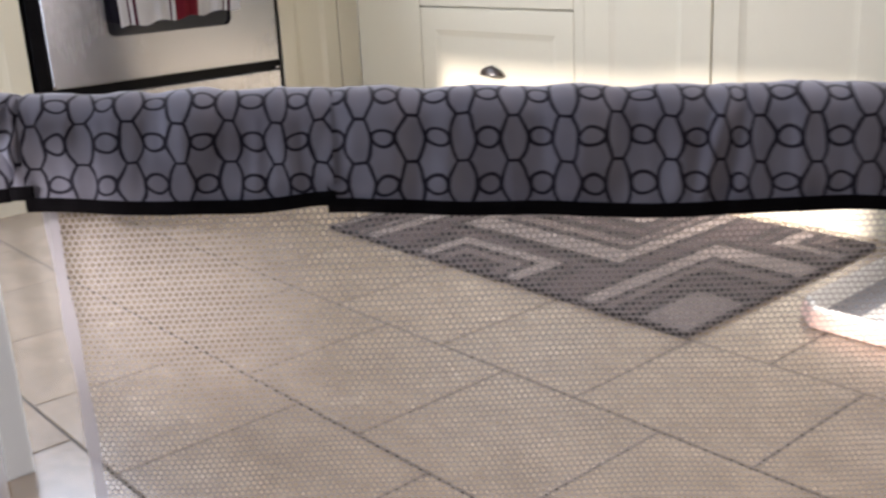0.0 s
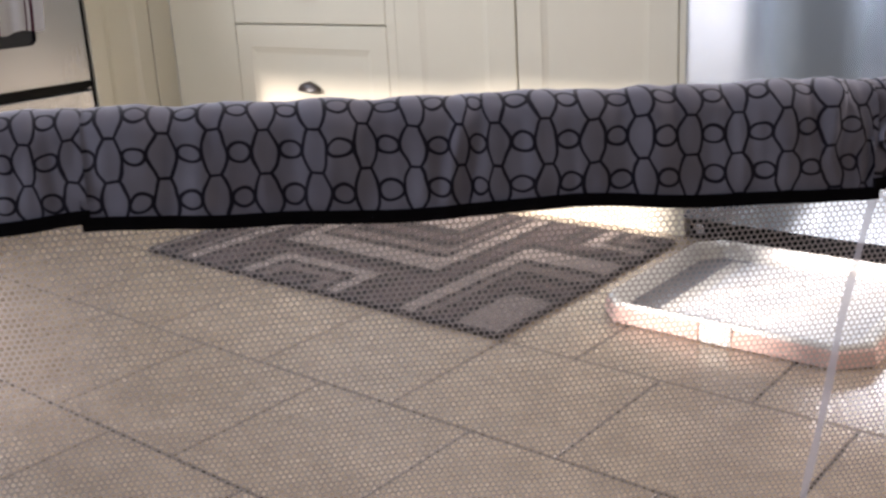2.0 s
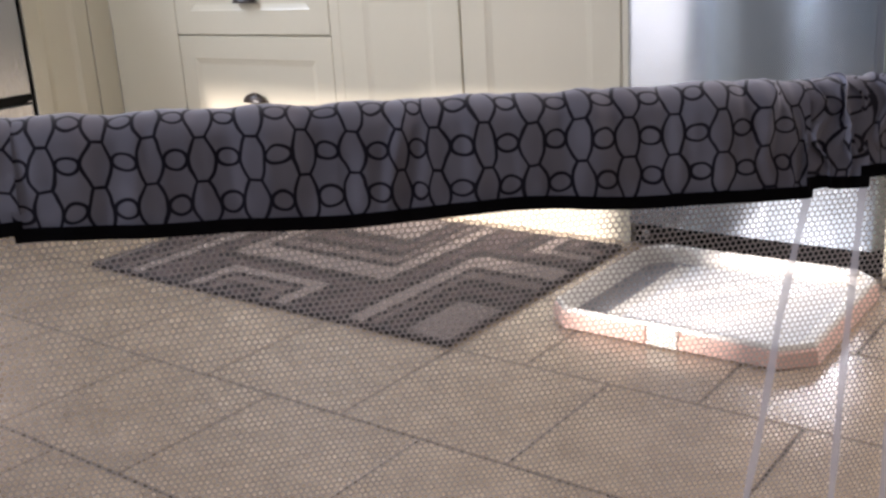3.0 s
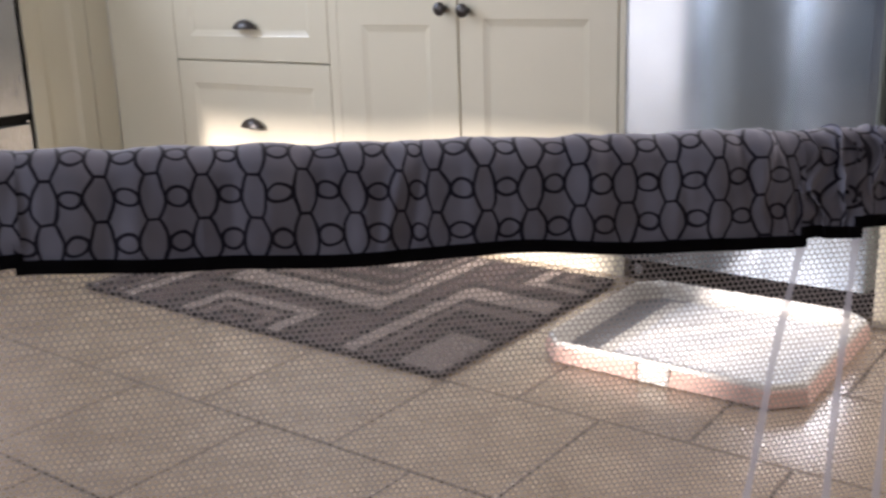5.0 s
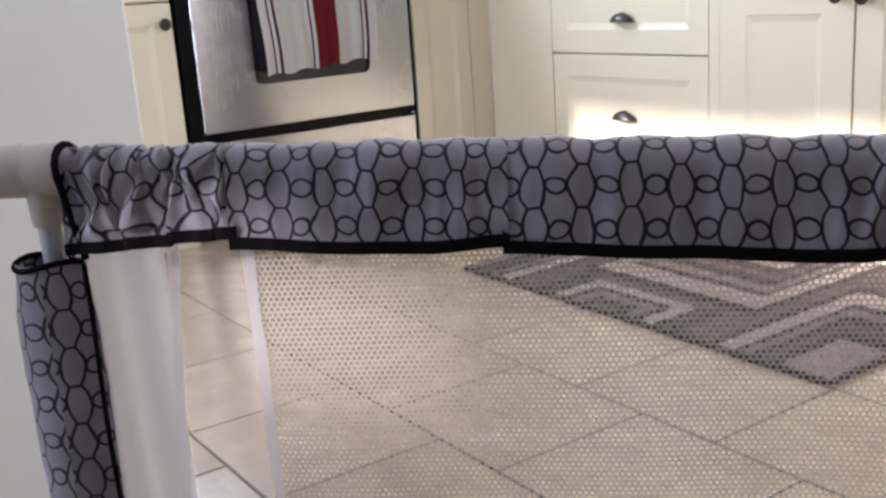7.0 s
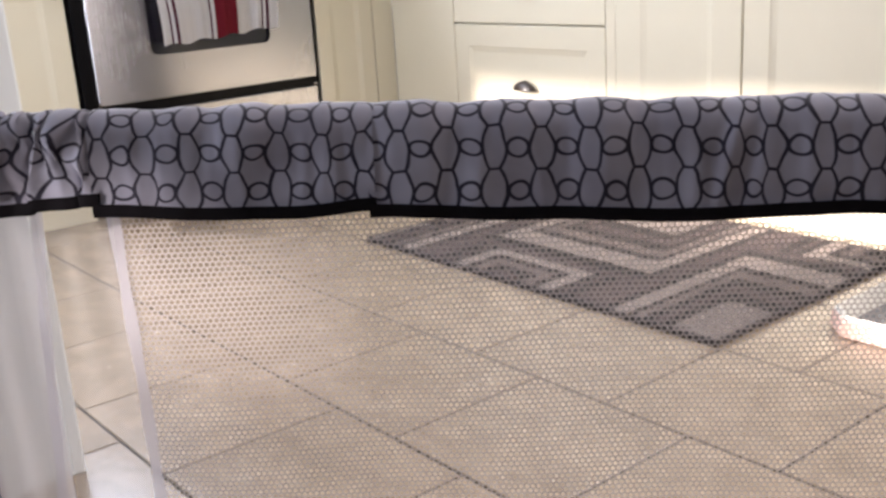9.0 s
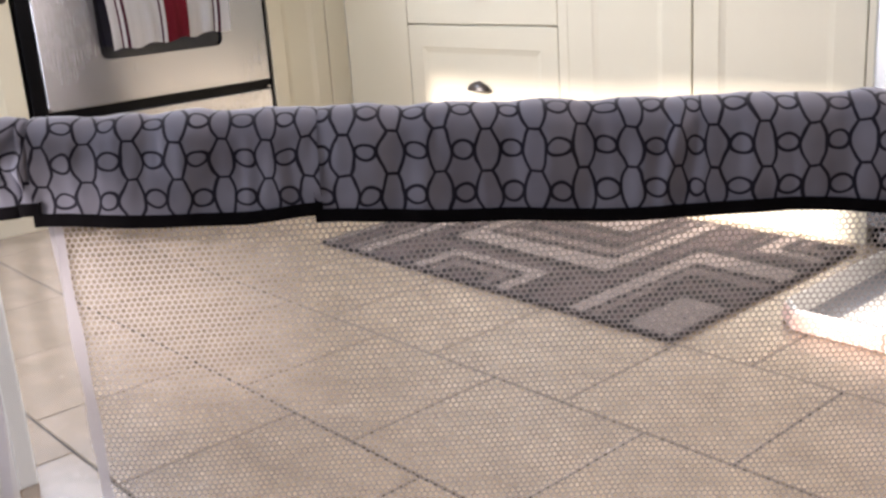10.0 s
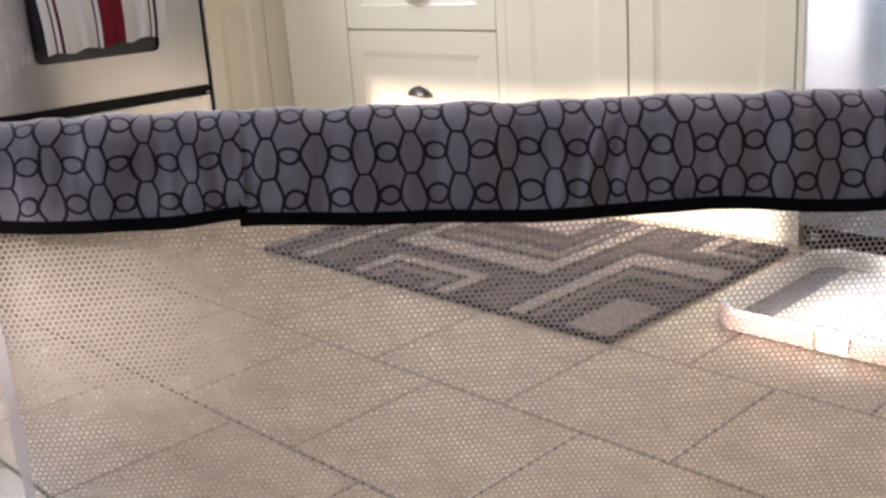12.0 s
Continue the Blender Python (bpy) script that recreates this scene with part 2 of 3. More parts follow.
def pad_material():
    m = painted("white_absorbent_pad", (0.74, 0.75, 0.75), 0.85, 0.03)
    n = Net(m)
    v = n.node("TexVoronoi", Scale=70.0)
    n.put(n.coords(), v.inputs["Vector"])
    n.bump(v.outputs[0], 0.7, 0.003)
    return m


PAD = pad_material()

# ---- building helpers ----


def finish(name, bm, mat, smooth=False):
    me = bpy.data.meshes.new(name)
    bmesh.ops.recalc_face_normals(bm, faces=bm.faces)
    bm.to_mesh(me)
    bm.free()
    me.materials.append(mat)
    if smooth:
        for p in me.polygons:
            p.use_smooth = True
        me.set_sharp_from_angle(angle=radians(40))
    return new(name, me)


def part(name, bm, mat, parent, label="", smooth=False):
    ob = finish(name, bm, mat, smooth)
    ob.parent = parent
    if label:
        ob["label"] = label
    return ob


def thing(name, label, category, at=(0, 0, 0), group="", kind=""):
    ob = new(name)
    ob.location = at
    ob.empty_display_size = 0.05
    return tagged(ob, label, category, group, kind)


def box(x0, x1, y0, y1, z0, z1, bevel=0.0, segs=2, bm=None):
    bm = bm or bmesh.new()
    made = bmesh.ops.create_cube(bm, size=1.0)["verts"]
    for v in made:
        v.co = Vector((x0 + (v.co.x + 0.5) * (x1 - x0), y0 + (v.co.y + 0.5) * (y1 - y0), z0 + (v.co.z + 0.5) * (z1 - z0)))
    if bevel:
        edges = list({e for v in made for e in v.link_edges})
        bmesh.ops.bevel(bm, geom=edges, offset=bevel, segments=segs, affect="EDGES", profile=0.5)
    return bm


def tube(points, radius, sides=16, bm=None):
    """A round tube along a list of points."""
    bm = bm or bmesh.new()
    pts = [Vector(p) for p in points]
    rings = []
    for i, p in enumerate(pts):
        way = (pts[min(i + 1, len(pts) - 1)] - pts[max(i - 1, 0)]).normalized()
        a = way.orthogonal().normalized() if abs(way.z) > 0.95 else way.cross(Vector((0, 0, 1))).normalized()
        b = way.cross(a)
        r = radius[i] if isinstance(radius, (list, tuple)) else radius
        rings.append([bm.verts.new(p + r * (math.cos(k * 2 * math.pi / sides) * a + math.sin(k * 2 * math.pi / sides) * b)) for k in range(sides)])
    for r0, r1 in zip(rings, rings[1:]):
        for k in range(sides):
            bm.faces.new((r0[k], r0[(k + 1) % sides], r1[(k + 1) % sides], r1[k]))
    bm.faces.new(rings[0]), bm.faces.new(rings[-1])
    return bm


def turned(profile, sides=20, bm=None):
    """A solid of revolution round z from (radius, height) pairs."""
    bm = bm or bmesh.new()
    rings = [[bm.verts.new((r * math.cos(k * 2 * math.pi / sides), r * math.sin(k * 2 * math.pi / sides), z)) for k in range(sides)] for r, z in profile]
    for r0, r1 in zip(rings, rings[1:]):
        for k in range(sides):
            bm.faces.new((r0[k], r0[(k + 1) % sides], r1[(k + 1) % sides], r1[k]))
    bm.faces.new(rings[0]), bm.faces.new(rings[-1])
    return bm


def panel_front(w, h, frame_w, thick=0.02, sink=0.0045, bevel=0.016):
    """A cabinet front in the plane y = 0 facing -y, from (0, 0) to (w, h): flat frame, sloped moulding, sunk panel."""
    bm = bmesh.new()

    def ring(i, y):
        return [bm.verts.new(c) for c in ((i, y, i), (w - i, y, i), (w - i, y, h - i), (i, y, h - i))]

    e = 0.0018
    f = min(frame_w, w * 0.32, h * 0.32)
    rings = [ring(0, thick), ring(0, e), ring(e, 0), ring(f, 0), ring(f + 0.004, 0.0016), ring(f + bevel, sink), ring(f + bevel + 0.004, sink + 0.0003)]
    for a, b in zip(rings, rings[1:]):
        for k in range(4):
            bm.faces.new((a[k], a[(k + 1) % 4], b[(k + 1) % 4], b[k]))
    bm.faces.new(rings[-1]), bm.faces.new(rings[0])
    return bm


def moved(bm, m):
    bmesh.ops.transform(bm, matrix=m, verts=bm.verts)
    return bm

# ---- the room's shell ----


def structure(name, bm, mat, label, category):
    return tagged(finish(name, bm, mat), label, category, kind="structure")


XL, XR, YB, YR, ZC = -0.97, 5.2, 0.64, -3.6, 2.45


def wall_with_openings(name, along, fixed, a0, a1, openings, thick, label, mat=None):
    """A wall of given thickness from a0 to a1, cut by openings (a0, a1, z0, z1)."""
    bm = bmesh.new()
    cuts = sorted({a0, a1, *(o[0] for o in openings), *(o[1] for o in openings)})
    for p, q in zip(cuts, cuts[1:]):
        zs = sorted({0.0, ZC, *(z for o in openings if o[0] <= p and o[1] >= q for z in o[2:])})
        for z0, z1 in zip(zs, zs[1:]):
            if any(o[0] <= p and o[1] >= q and o[2] <= z0 and o[3] >= z1 for o in openings):
                continue
            lo, hi = sorted((fixed, fixed + thick))
            box(*((p, q, lo, hi) if along == "x" else (lo, hi, p, q)), z0, z1, bm=bm)
    bmesh.ops.remove_doubles(bm, verts=bm.verts, dist=1e-5)
    return structure(name, bm, mat or WHITE, label, "wall")


wall_with_openings("wall_left", "y", XL, YR, YB, [(-1.70, -0.60, 1.08, 2.18)], -0.12, "plain white painted wall behind the cooker")
wall_with_openings("wall_back", "x", YB, XL, XR, [(2.6, 3.8, 0.9, 2.1)], 0.12, "plain white painted wall behind the cabinets")
# besides the door, openings are cut to throw sun on cabinets, tray and netting
wall_with_openings("wall_rear", "x", YR, XL, XR, [(-0.95, -0.06, 0.0, 1.64), (-0.06, 0.575, 1.262, 1.66), (0.58, 1.06, 1.145, 1.62), (1.243, 1.318, 1.09, 1.245)], -0.12, "unseen pale blue-grey wall with a curtained glass door and openings cut to shape sun patches", BLUE)
wall_with_openings("wall_right", "y", XR, YR, YB, [], 0.12, "unseen right wall, coloured dark to keep bounce light low", DIM)
structure("ceiling", box(XL - 0.12, XR + 0.12, YR - 0.12, YB + 0.12, ZC, ZC + 0.12), CEIL, "plain white painted ceiling", "ceiling")
# its unseen rear length is set to shade the tray's left side
structure("wall_end", box(0.98, 1.10, -2.46, -1.628, 0.0, ZC, 0.004), PALE, "pale blue-white painted end of a short partition wall", "wall")
floor = structure("floor", box(XL - 0.12, XR + 0.12, YR - 0.12, YB + 0.12, -0.12, -0.0012), GROUT, "beige stone tile floor with narrow brown joints", "floor")



def curtain():
    """A gathered sheer curtain over the lower part of the rear glass door."""
    bm = bmesh.new()
    prev = None
    for k in range(161):
        x = -0.97 + 0.93 * k / 160
        y = YR + 0.05 + 0.018 * math.sin(k * 0.55) + 0.008 * math.sin(k * 1.37)
        pair = [bm.verts.new((x, y, 0.01)), bm.verts.new((x, y * 0.3 + (YR + 0.05) * 0.7, 1.29))]
        if prev:
            bm.faces.new((prev[0], pair[0], pair[1], prev[1]))
        prev = pair
    tagged(finish("curtain", bm, SHEER, True), "sheer white gathered curtain across the glass door", "curtain", kind="structure")


curtain()

# ---- base cabinets along the back ----


def cup_pull(parent):
    """A cup-shaped drawer pull, 90 mm wide, at the origin, opening downwards and facing -y."""
    bm = bmesh.new()
    cols, rows = 18, 8
    grid = []
    for j in range(rows + 1):
        b = j / rows * math.pi / 2
        grid.append([bm.verts.new((0.045 * math.cos(a) * math.sin(max(b, 0.02)) ** 0.5,
                                   -0.024 * math.sin(a) * math.sin(b) ** 0.8 - 0.001 - 0.0025 * (1 - math.cos(b)),
                                   0.026 * math.cos(b) * math.sin(a) ** 0.35 - 0.006)) for a in [i / cols * math.pi for i in range(cols + 1)]])
    for g0, g1 in zip(grid, grid[1:]):
        for i in range(cols):
            bm.faces.new((g0[i], g0[i + 1], g1[i + 1], g1[i]))
    bmesh.ops.remove_doubles(bm, verts=bm.verts, dist=1e-4)
    bmesh.ops.solidify(bm, geom=bm.faces[:], thickness=0.0025)
    return bm


def knob():
    return moved(turned([(0.0075, 0), (0.0065, 0.006), (0.0055, 0.012), (0.008, 0.016), (0.0155, 0.019), (0.0165, 0.023), (0.014, 0.028), (0.007, 0.031), (0.001, 0.032)]), pose(0, 0, 0, 90))


def cabinet_front(name, parent, m, w, h, frame_w, pull=None, pull_at=(0, 0)):
    """A drawer or door front under its cabinet, with its pull one level deeper."""
    ob = part(name, moved(panel_front(w, h, frame_w), m), CREAM, parent)
    if pull:
        bm = cup_pull(None) if pull == "cup" else knob()
        part("pull" if pull == "cup" else "knob", moved(bm, m @ pose(pull_at[0], 0, pull_at[1])), BRONZE, ob,
             "dark oil-rubbed bronze", True)
    return ob


drawers = thing("drawer_cabinet", "cream painted base cabinet with three drawers and dark cup pulls", "cabinet", group="base cabinets")
part("body", box(-0.015, 0.622, 0.021, 0.62, 0.0, 0.88, 0.002), CREAM, drawers)
part("plinth", box(-0.013, 0.620, 0.004, 0.020, 0.0, 0.098, 0.002), CREAM, drawers)
cabinet_front("drawer", drawers, pose(0.0, 0, 0.103), 0.606, 0.341, 0.062, "cup", (0.303, 0.168))
cabinet_front("drawer", drawers, pose(0.0, 0, 0.449), 0.606, 0.262, 0.066, "cup", (0.303, 0.093))
cabinet_front("drawer", drawers, pose(0.0, 0, 0.715), 0.606, 0.15, 0.04, "cup", (0.303, 0.07))

doors = thing("door_cabinet", "cream painted two-door base cabinet with dark round knobs", "cabinet", group="base cabinets")
part("body", box(0.624, 1.437, 0.021, 0.62, 0.0, 0.88, 0.002), CREAM, doors)
part("plinth", box(0.626, 1.436, 0.004, 0.020, 0.0, 0.098, 0.002), CREAM, doors)
part("stile", box(0.6076, 0.6398, 0.0006, 0.0205, 0.1, 0.88, 0.0008), CREAM, doors)
cabinet_front("door", doors, pose(0.640, 0, 0.103), 0.378, 0.527, 0.082, "knob", (0.343, 0.483))
cabinet_front("door", doors, pose(1.022, 0, 0.103), 0.413, 0.527, 0.068, "knob", (0.026, 0.479))
cabinet_front("drawer", doors, pose(0.640, 0, 0.635), 0.795, 0.23, 0.06)
part("end_panel", box(1.438, 1.456, 0.0, 0.62, 0.0, 0.88, 0.001), CREAM, doors)

filler = thing("corner_filler", "cream painted filler panel in the cabinet corner", "cabinet")
part("back_panel", box(-0.318, -0.017, 0.006, 0.03, 0.0, 0.88, 0.002), CREAM, filler)
part("moulding", box(-0.020, -0.0035, 0.001, 0.006, 0.0, 0.88, 0.001), CREAM, filler)
part("side_panel", box(-0.34, -0.319, -0.072, 0.005, 0.0, 0.88, 0.002), CREAM, filler)

# fronts on the cooker's side face +x
SIDE = Matrix(((0, -1, 0, 0), (1, 0, 0, 0), (0, 0, 1, 0), (0, 0, 0, 1)))
narrow = thing("narrow_cabinet", "narrow cream cabinet beside the cooker", "cabinet", group="base cabinets")
part("body", box(-0.94, -0.341, -0.288, -0.074, 0.0, 0.88, 0.002), CREAM, narrow)
cabinet_front("door", narrow, Matrix.Translation((-0.32, -0.288, 0.1)) @ SIDE, 0.213, 0.77, 0.05)
part("plinth", box(-0.3405, -0.324, -0.286, -0.076, 0.0, 0.097, 0.001), CREAM, narrow)

left = thing("side_cabinet", "cream base cabinet with a drawer over a door, dark knob", "cabinet", group="base cabinets")
part("body", box(-0.94, -0.341, -1.66, -1.052, 0.0, 0.88, 0.002), CREAM, left)
cabinet_front("door", left, Matrix.Translation((-0.32, -1.50, 0.1)) @ SIDE, 0.445, 0.571, 0.055, "knob", (0.418, 0.516))
cabinet_front("drawer", left, Matrix.Translation((-0.32, -1.50, 0.677)) @ SIDE, 0.445, 0.195, 0.05)
part("plinth", box(-0.3405, -0.324, -1.655, -1.054, 0.0, 0.097, 0.001), CREAM, left)

# ---- the cooker ----
cooker = thing("cooker", "stainless steel cooker with black sides and oven window", "cooker")
part("body", box(-0.95, -0.345, -1.046, -0.292, 0.02, 0.90, 0.003), BLACK, cooker)
part("side_trim", box(-0.345, -0.318, -1.044, -1.006, 0.02, 0.90, 0.003), BLACK, cooker)
part("side_trim", box(-0.345, -0.323, -0.299, -0.294, 0.02, 0.90, 0.002), BLACK, cooker)


def rounded_rect(y0, y1, z0, z1, r, steps=6):
    pts = []
    for cy, cz, a in ((y1 - r, z1 - r, 0), (y0 + r, z1 - r, 90), (y0 + r, z0 + r, 180), (y1 - r, z0 + r, 270)):
        pts += [(cy + r * math.cos(radians(a + 90 * k / steps)), cz + r * math.sin(radians(a + 90 * k / steps))) for k in range(steps + 1)]
    return pts


def door_with_window(x, y0, y1, z0, z1, hole, thick):
    """A door leaf facing +x with a rounded opening that goes in by its thickness."""
    bm = bmesh.new()
    n = len(hole)
    cy, cz = (y0 + y1) / 2, (z0 + z1) / 2

    def outer(p, grow):
        dy, dz = p[0] - cy, p[1] - cz
        k = min(((y1 - y0) / 2 - grow) / max(abs(dy), 1e-6), ((z1 - z0) / 2 - grow) / max(abs(dz), 1e-6))
        return cy + dy * k, cz + dz * k

    inner_f = [bm.verts.new((x, *p)) for p in hole]
    inner_b = [bm.verts.new((x - 0.012, *p)) for p in hole]
    out_f = [bm.verts.new((x, *outer(p, 0.004))) for p in hole]
    out_m = [bm.verts.new((x - 0.004, *outer(p, 0.0))) for p in hole]
    out_b = [bm.verts.new((x - thick, *outer(p, 0.0))) for p in hole]
    for k in range(n):
        j = (k + 1) % n
        for a, b in ((inner_b, inner_f), (inner_f, out_f), (out_f, out_m), (out_m, out_b)):
            bm.faces.new((a[k], a[j], b[j], b[k]))
    return bm


hole = rounded_rect(-0.834, -0.455, 0.428, 0.70, 0.022)
# corners of the leaf need vertices of their own
oven = part("oven_door", door_with_window(-0.318, -1.003, -0.302, 0.306, 0.80, hole, 0.026), STEEL, cooker, "brushed stainless steel oven door")
bm = bmesh.new()
bm.faces.new([bm.verts.new((-0.329, y, z)) for y, z in rounded_rect(-0.835, -0.454, 0.427, 0.701, 0.022)])
part("window", bm, GLASS, oven, "dark tinted oven glass")
part("handle", tube([(-0.27, -0.99, 0.765), (-0.27, -0.31, 0.765)], 0.012), STEEL, oven, smooth=True)
part("handle_post", tube([(-0.318, -0.95, 0.765), (-0.272, -0.95, 0.765)], 0.009), STEEL, oven, smooth=True)
part("handle_post", tube([(-0.318, -0.35, 0.765), (-0.272, -0.35, 0.765)], 0.009), STEEL, oven, smooth=True)
part("storage_drawer", box(-0.344, -0.320, -1.003, -0.302, 0.085, 0.279, 0.004), STEEL, cooker, "brushed stainless steel drawer")
part("drawer_pull_gap", box(-0.344, -0.330, -1.005, -0.300, 0.2792, 0.3058, 0.0), BLACK, cooker)
part("latch", box(-0.330, -0.3195, -0.318, -0.303, 0.283, 0.289, 0.002), STEEL, cooker)
part("control_panel", box(-0.345, -0.318, -1.003, -0.302, 0.803, 0.898, 0.004), STEEL, cooker)


def towel():
    """A folded tea towel hanging over the oven handle: soft folds, stripes, uneven hem."""
    root = thing("tea_towel", "white tea towel with a broad red stripe on the oven handle", "towel", at=(-0.255, -0.643, 0.47))
    W, cols, rows = 0.39, 140, 40

    def at(c, r):
        y = (c / cols - 0.5) * W
        z = r / rows * 0.31 - 0.016 + 0.022 * (c / cols)
        z += 0.004 * math.sin(c * 0.175) * (1 - r / rows)
        fold = 0.006 * math.sin(y * 38 + 0.6) + 0.003 * math.sin(y * 95 + 2) + 0.002 * math.sin(y * 160)
        x = fold * (1 - 0.6 * r / rows) + 0.004 * math.sin(z * 25)
        return Vector((x, y * (0.97 + 0.03 * r / rows) - 0.012 * (1 - r / rows) * math.sin(y * 9), z))

    def strip(name, c0, c1, mat, label):
        bm = bmesh.new()
        g = [[bm.verts.new(at(c, r)) for r in range(rows + 1)] for c in range(c0, c1 + 1)]
        for a, b in zip(g, g[1:]):
            for r in range(rows):
                bm.faces.new((a[r], b[r], b[r + 1], a[r + 1]))
        bmesh.ops.solidify(bm, geom=bm.faces[:], thickness=0.003)
        part(name, bm, mat, root, label, True)

    thin, broad = "thin dark red stripe", "broad red stripe"
    for name, c0, c1, mat, label in (("edge", 0, 9, TERRY, ""), ("narrow_stripe", 9, 11, DARKRED, thin), ("cloth", 11, 14, TERRY, ""), ("narrow_stripe", 14, 17, DARKRED, thin),
                                     ("cloth", 17, 57, TERRY, ""), ("narrow_stripe", 57, 59, DARKRED, thin), ("cloth", 59, 63, TERRY, ""), ("broad_stripe", 63, 90, RED, broad),
                                     ("cloth", 90, 122, TERRY, ""), ("narrow_stripe", 122, 124, DARKRED, thin), ("cloth", 124, 127, TERRY, ""),
                                     ("narrow_stripe", 127, 130, DARKRED, thin), ("edge", 130, 140, TERRY, "")):
        strip(name, c0, c1, mat, label)
    bm = bmesh.new()
    g = [[bm.verts.new((0.0 - 0.019 * (1 - math.cos(a)), (c / 12 - 0.5) * W, 0.294 + 0.019 * math.sin(a))) for a in [k / 8 * math.pi for k in range(9)]] for c in range(13)]
    for a, b in zip(g, g[1:]):
        for r in range(8):
            bm.faces.new((a[r], b[r], b[r + 1], a[r + 1]))
    bmesh.ops.solidify(bm, geom=bm.faces[:], thickness=0.002)
    part("top_fold", bm, TERRY, root, "", True)


towel()

# ---- the refrigerator ----
fridge = thing("refrigerator", "blue-grey stainless refrigerator with a rounded door and black base grille", "refrigerator")
part("cabinet", box(1.466, 1.994, 0.045, 0.62, 0.012, 1.72, 0.004), BLACK, fridge)


def bowed_door(x0, x1, z0, z1, y_edge, y_front):
    bm = bmesh.new()
    n, r = 60, 0.02
    prof = []
    for k in range(n + 1):
        t = k / n
        x = x0 + (x1 - x0) * t
        e = min(t, 1 - t) * (x1 - x0)
        side = math.sqrt(max(0.0, 1 - (1 - min(e / r, 1.0)) ** 2))
        bow = 1 - (2 * t - 1) ** 2
        prof.append((x, y_edge + (y_front + 0.004 * (1 - bow) - y_edge) * side))
    lo = [bm.verts.new((x, y, z0)) for x, y in prof]
    hi = [bm.verts.new((x, y, z1)) for x, y in prof]
    for k in range(n):
        bm.faces.new((lo[k], lo[k + 1], hi[k + 1], hi[k]))
    back = [bm.verts.new(c) for c in ((x0, 0.04, z0), (x1, 0.04, z0), (x1, 0.04, z1), (x0, 0.04, z1))]
    bm.faces.new((back[0], *lo, back[1])), bm.faces.new((back[3], *hi, back[2]))
    bm.faces.new((back[0], lo[0], hi[0], back[3])), bm.faces.new((back[1], lo[-1], hi[-1], back[2]))
    return bm


part("door", bowed_door(1.460, 1.992, 0.060, 1.70, 0.03, -0.05), FRIDGE, fridge, "brushed blue-grey steel door", True)
grille = part("base_grille", box(1.474, 1.992, -0.012, 0.044, 0.006, 0.056, 0.002), BLACK, fridge, "black slotted base grille")
for k in range(5):
    part("slat", box(1.49, 1.978, -0.0165, -0.0118, 0.012 + k * 0.009, 0.0155 + k * 0.009, 0.001, 1), BLACK, grille)
part("foot", box(1.492, 1.512, -0.02, -0.0168, 0.02, 0.04, 0.002), STEEL, grille)
panel = thing("tall_end_panel", "cream painted tall end panel beside the refrigerator", "panel")
part("board", box(1.999, 2.045, -0.06, 0.62, 0.0, 1.9, 0.003), CREAM, panel)

# ---- the rug ----
bm = box(0, 1.008, 0, 0.636, 0.0, 0.011)
bmesh.ops.subdivide_edges(bm, edges=bm.edges[:], cuts=30, use_grid_fill=True)
for v in bm.verts:
    if v.co.z > 0.005:
        e = min(v.co.x, 1.008 - v.co.x, v.co.y, 0.636 - v.co.y)
        v.co.z = 0.0075 + 0.0035 * min(1, e / 0.02) + 0.001 * noise.noise(v.co * 9)
    if abs(v.co.y) < 0.3:
        v.co.y += 0.003 * math.sin(v.co.x * 14)
rug = thing("rug", "grey-brown and cream woven rug with nested angular bands on tiles", "rug", at=(0.453, -0.691, 0.0005))
part("woven_face", bm, RUG, rug, "woven face with nested angular bands", True)
for x0, x1, y0, y1 in ((0.0, 1.008, -0.003, 0.008), (0.0, 1.008, 0.628, 0.639), (-0.003, 0.008, 0.0, 0.636), (1.0, 1.011, 0.0, 0.636)):
    part("edging", box(x0, x1, y0, y1, 0.0, 0.0095, 0.003), RUGEDGE, rug, "dark bound edge")

# ---- the training tray ----


def octagon(x0, x1, y0, y1, c):
    return [(x0 + c, y0), (x1 - c, y0), (x1, y0 + c), (x1, y1 - c), (x1 - c, y1), (x0 + c, y1), (x0, y1 - c), (x0, y0 + c)]


def octagon_ring(x0, x1, y0, y1, c, steps):
    """A loop of cross-sections (inset, height) swept round an eight-sided outline."""
    bm = bmesh.new()
    rings = []
    for inset, z in steps:
        k = c - inset * 0.586
        rings.append([bm.verts.new((x, y, z)) for x, y in octagon(x0 + inset, x1 - inset, y0 + inset, y1 - inset, k)])
    for a, b in zip(rings, rings[1:]):
        for k in range(8):
            bm.faces.new((a[k], a[(k + 1) % 8], b[(k + 1) % 8], b[k]))
    return bm


TX0, TX1, TY0, TY1 = 1.540, 2.014, -0.524, -0.082
tray = thing("puppy_tray", "pale pink plastic puppy training tray standing on the tiles", "pet tray", at=(TX0, TY0, 0))
bm = octagon_ring(0, TX1 - TX0, 0, TY1 - TY0, 0.046, [(0.004, 0.001), (0.0, 0.003), (0.003, 0.026), (0.006, 0.030)])
part("outer_wall", bm, TRAYP, tray)
bm = octagon_ring(0, TX1 - TX0, 0, TY1 - TY0, 0.046, [(0.006, 0.0305), (0.008, 0.036), (0.010, 0.038), (0.014, 0.036), (0.017, 0.024), (0.022, 0.008), (0.026, 0.006)])
part("rim", bm, TRAYW, tray, "cream white clip-on rim")
bm = octagon_ring(0, TX1 - TX0, 0, TY1 - TY0, 0.046, [(0.004, 0.001), (0.026, 0.0055)])
bm.faces.new([v for v in bm.verts if v.co.z > 0.004])
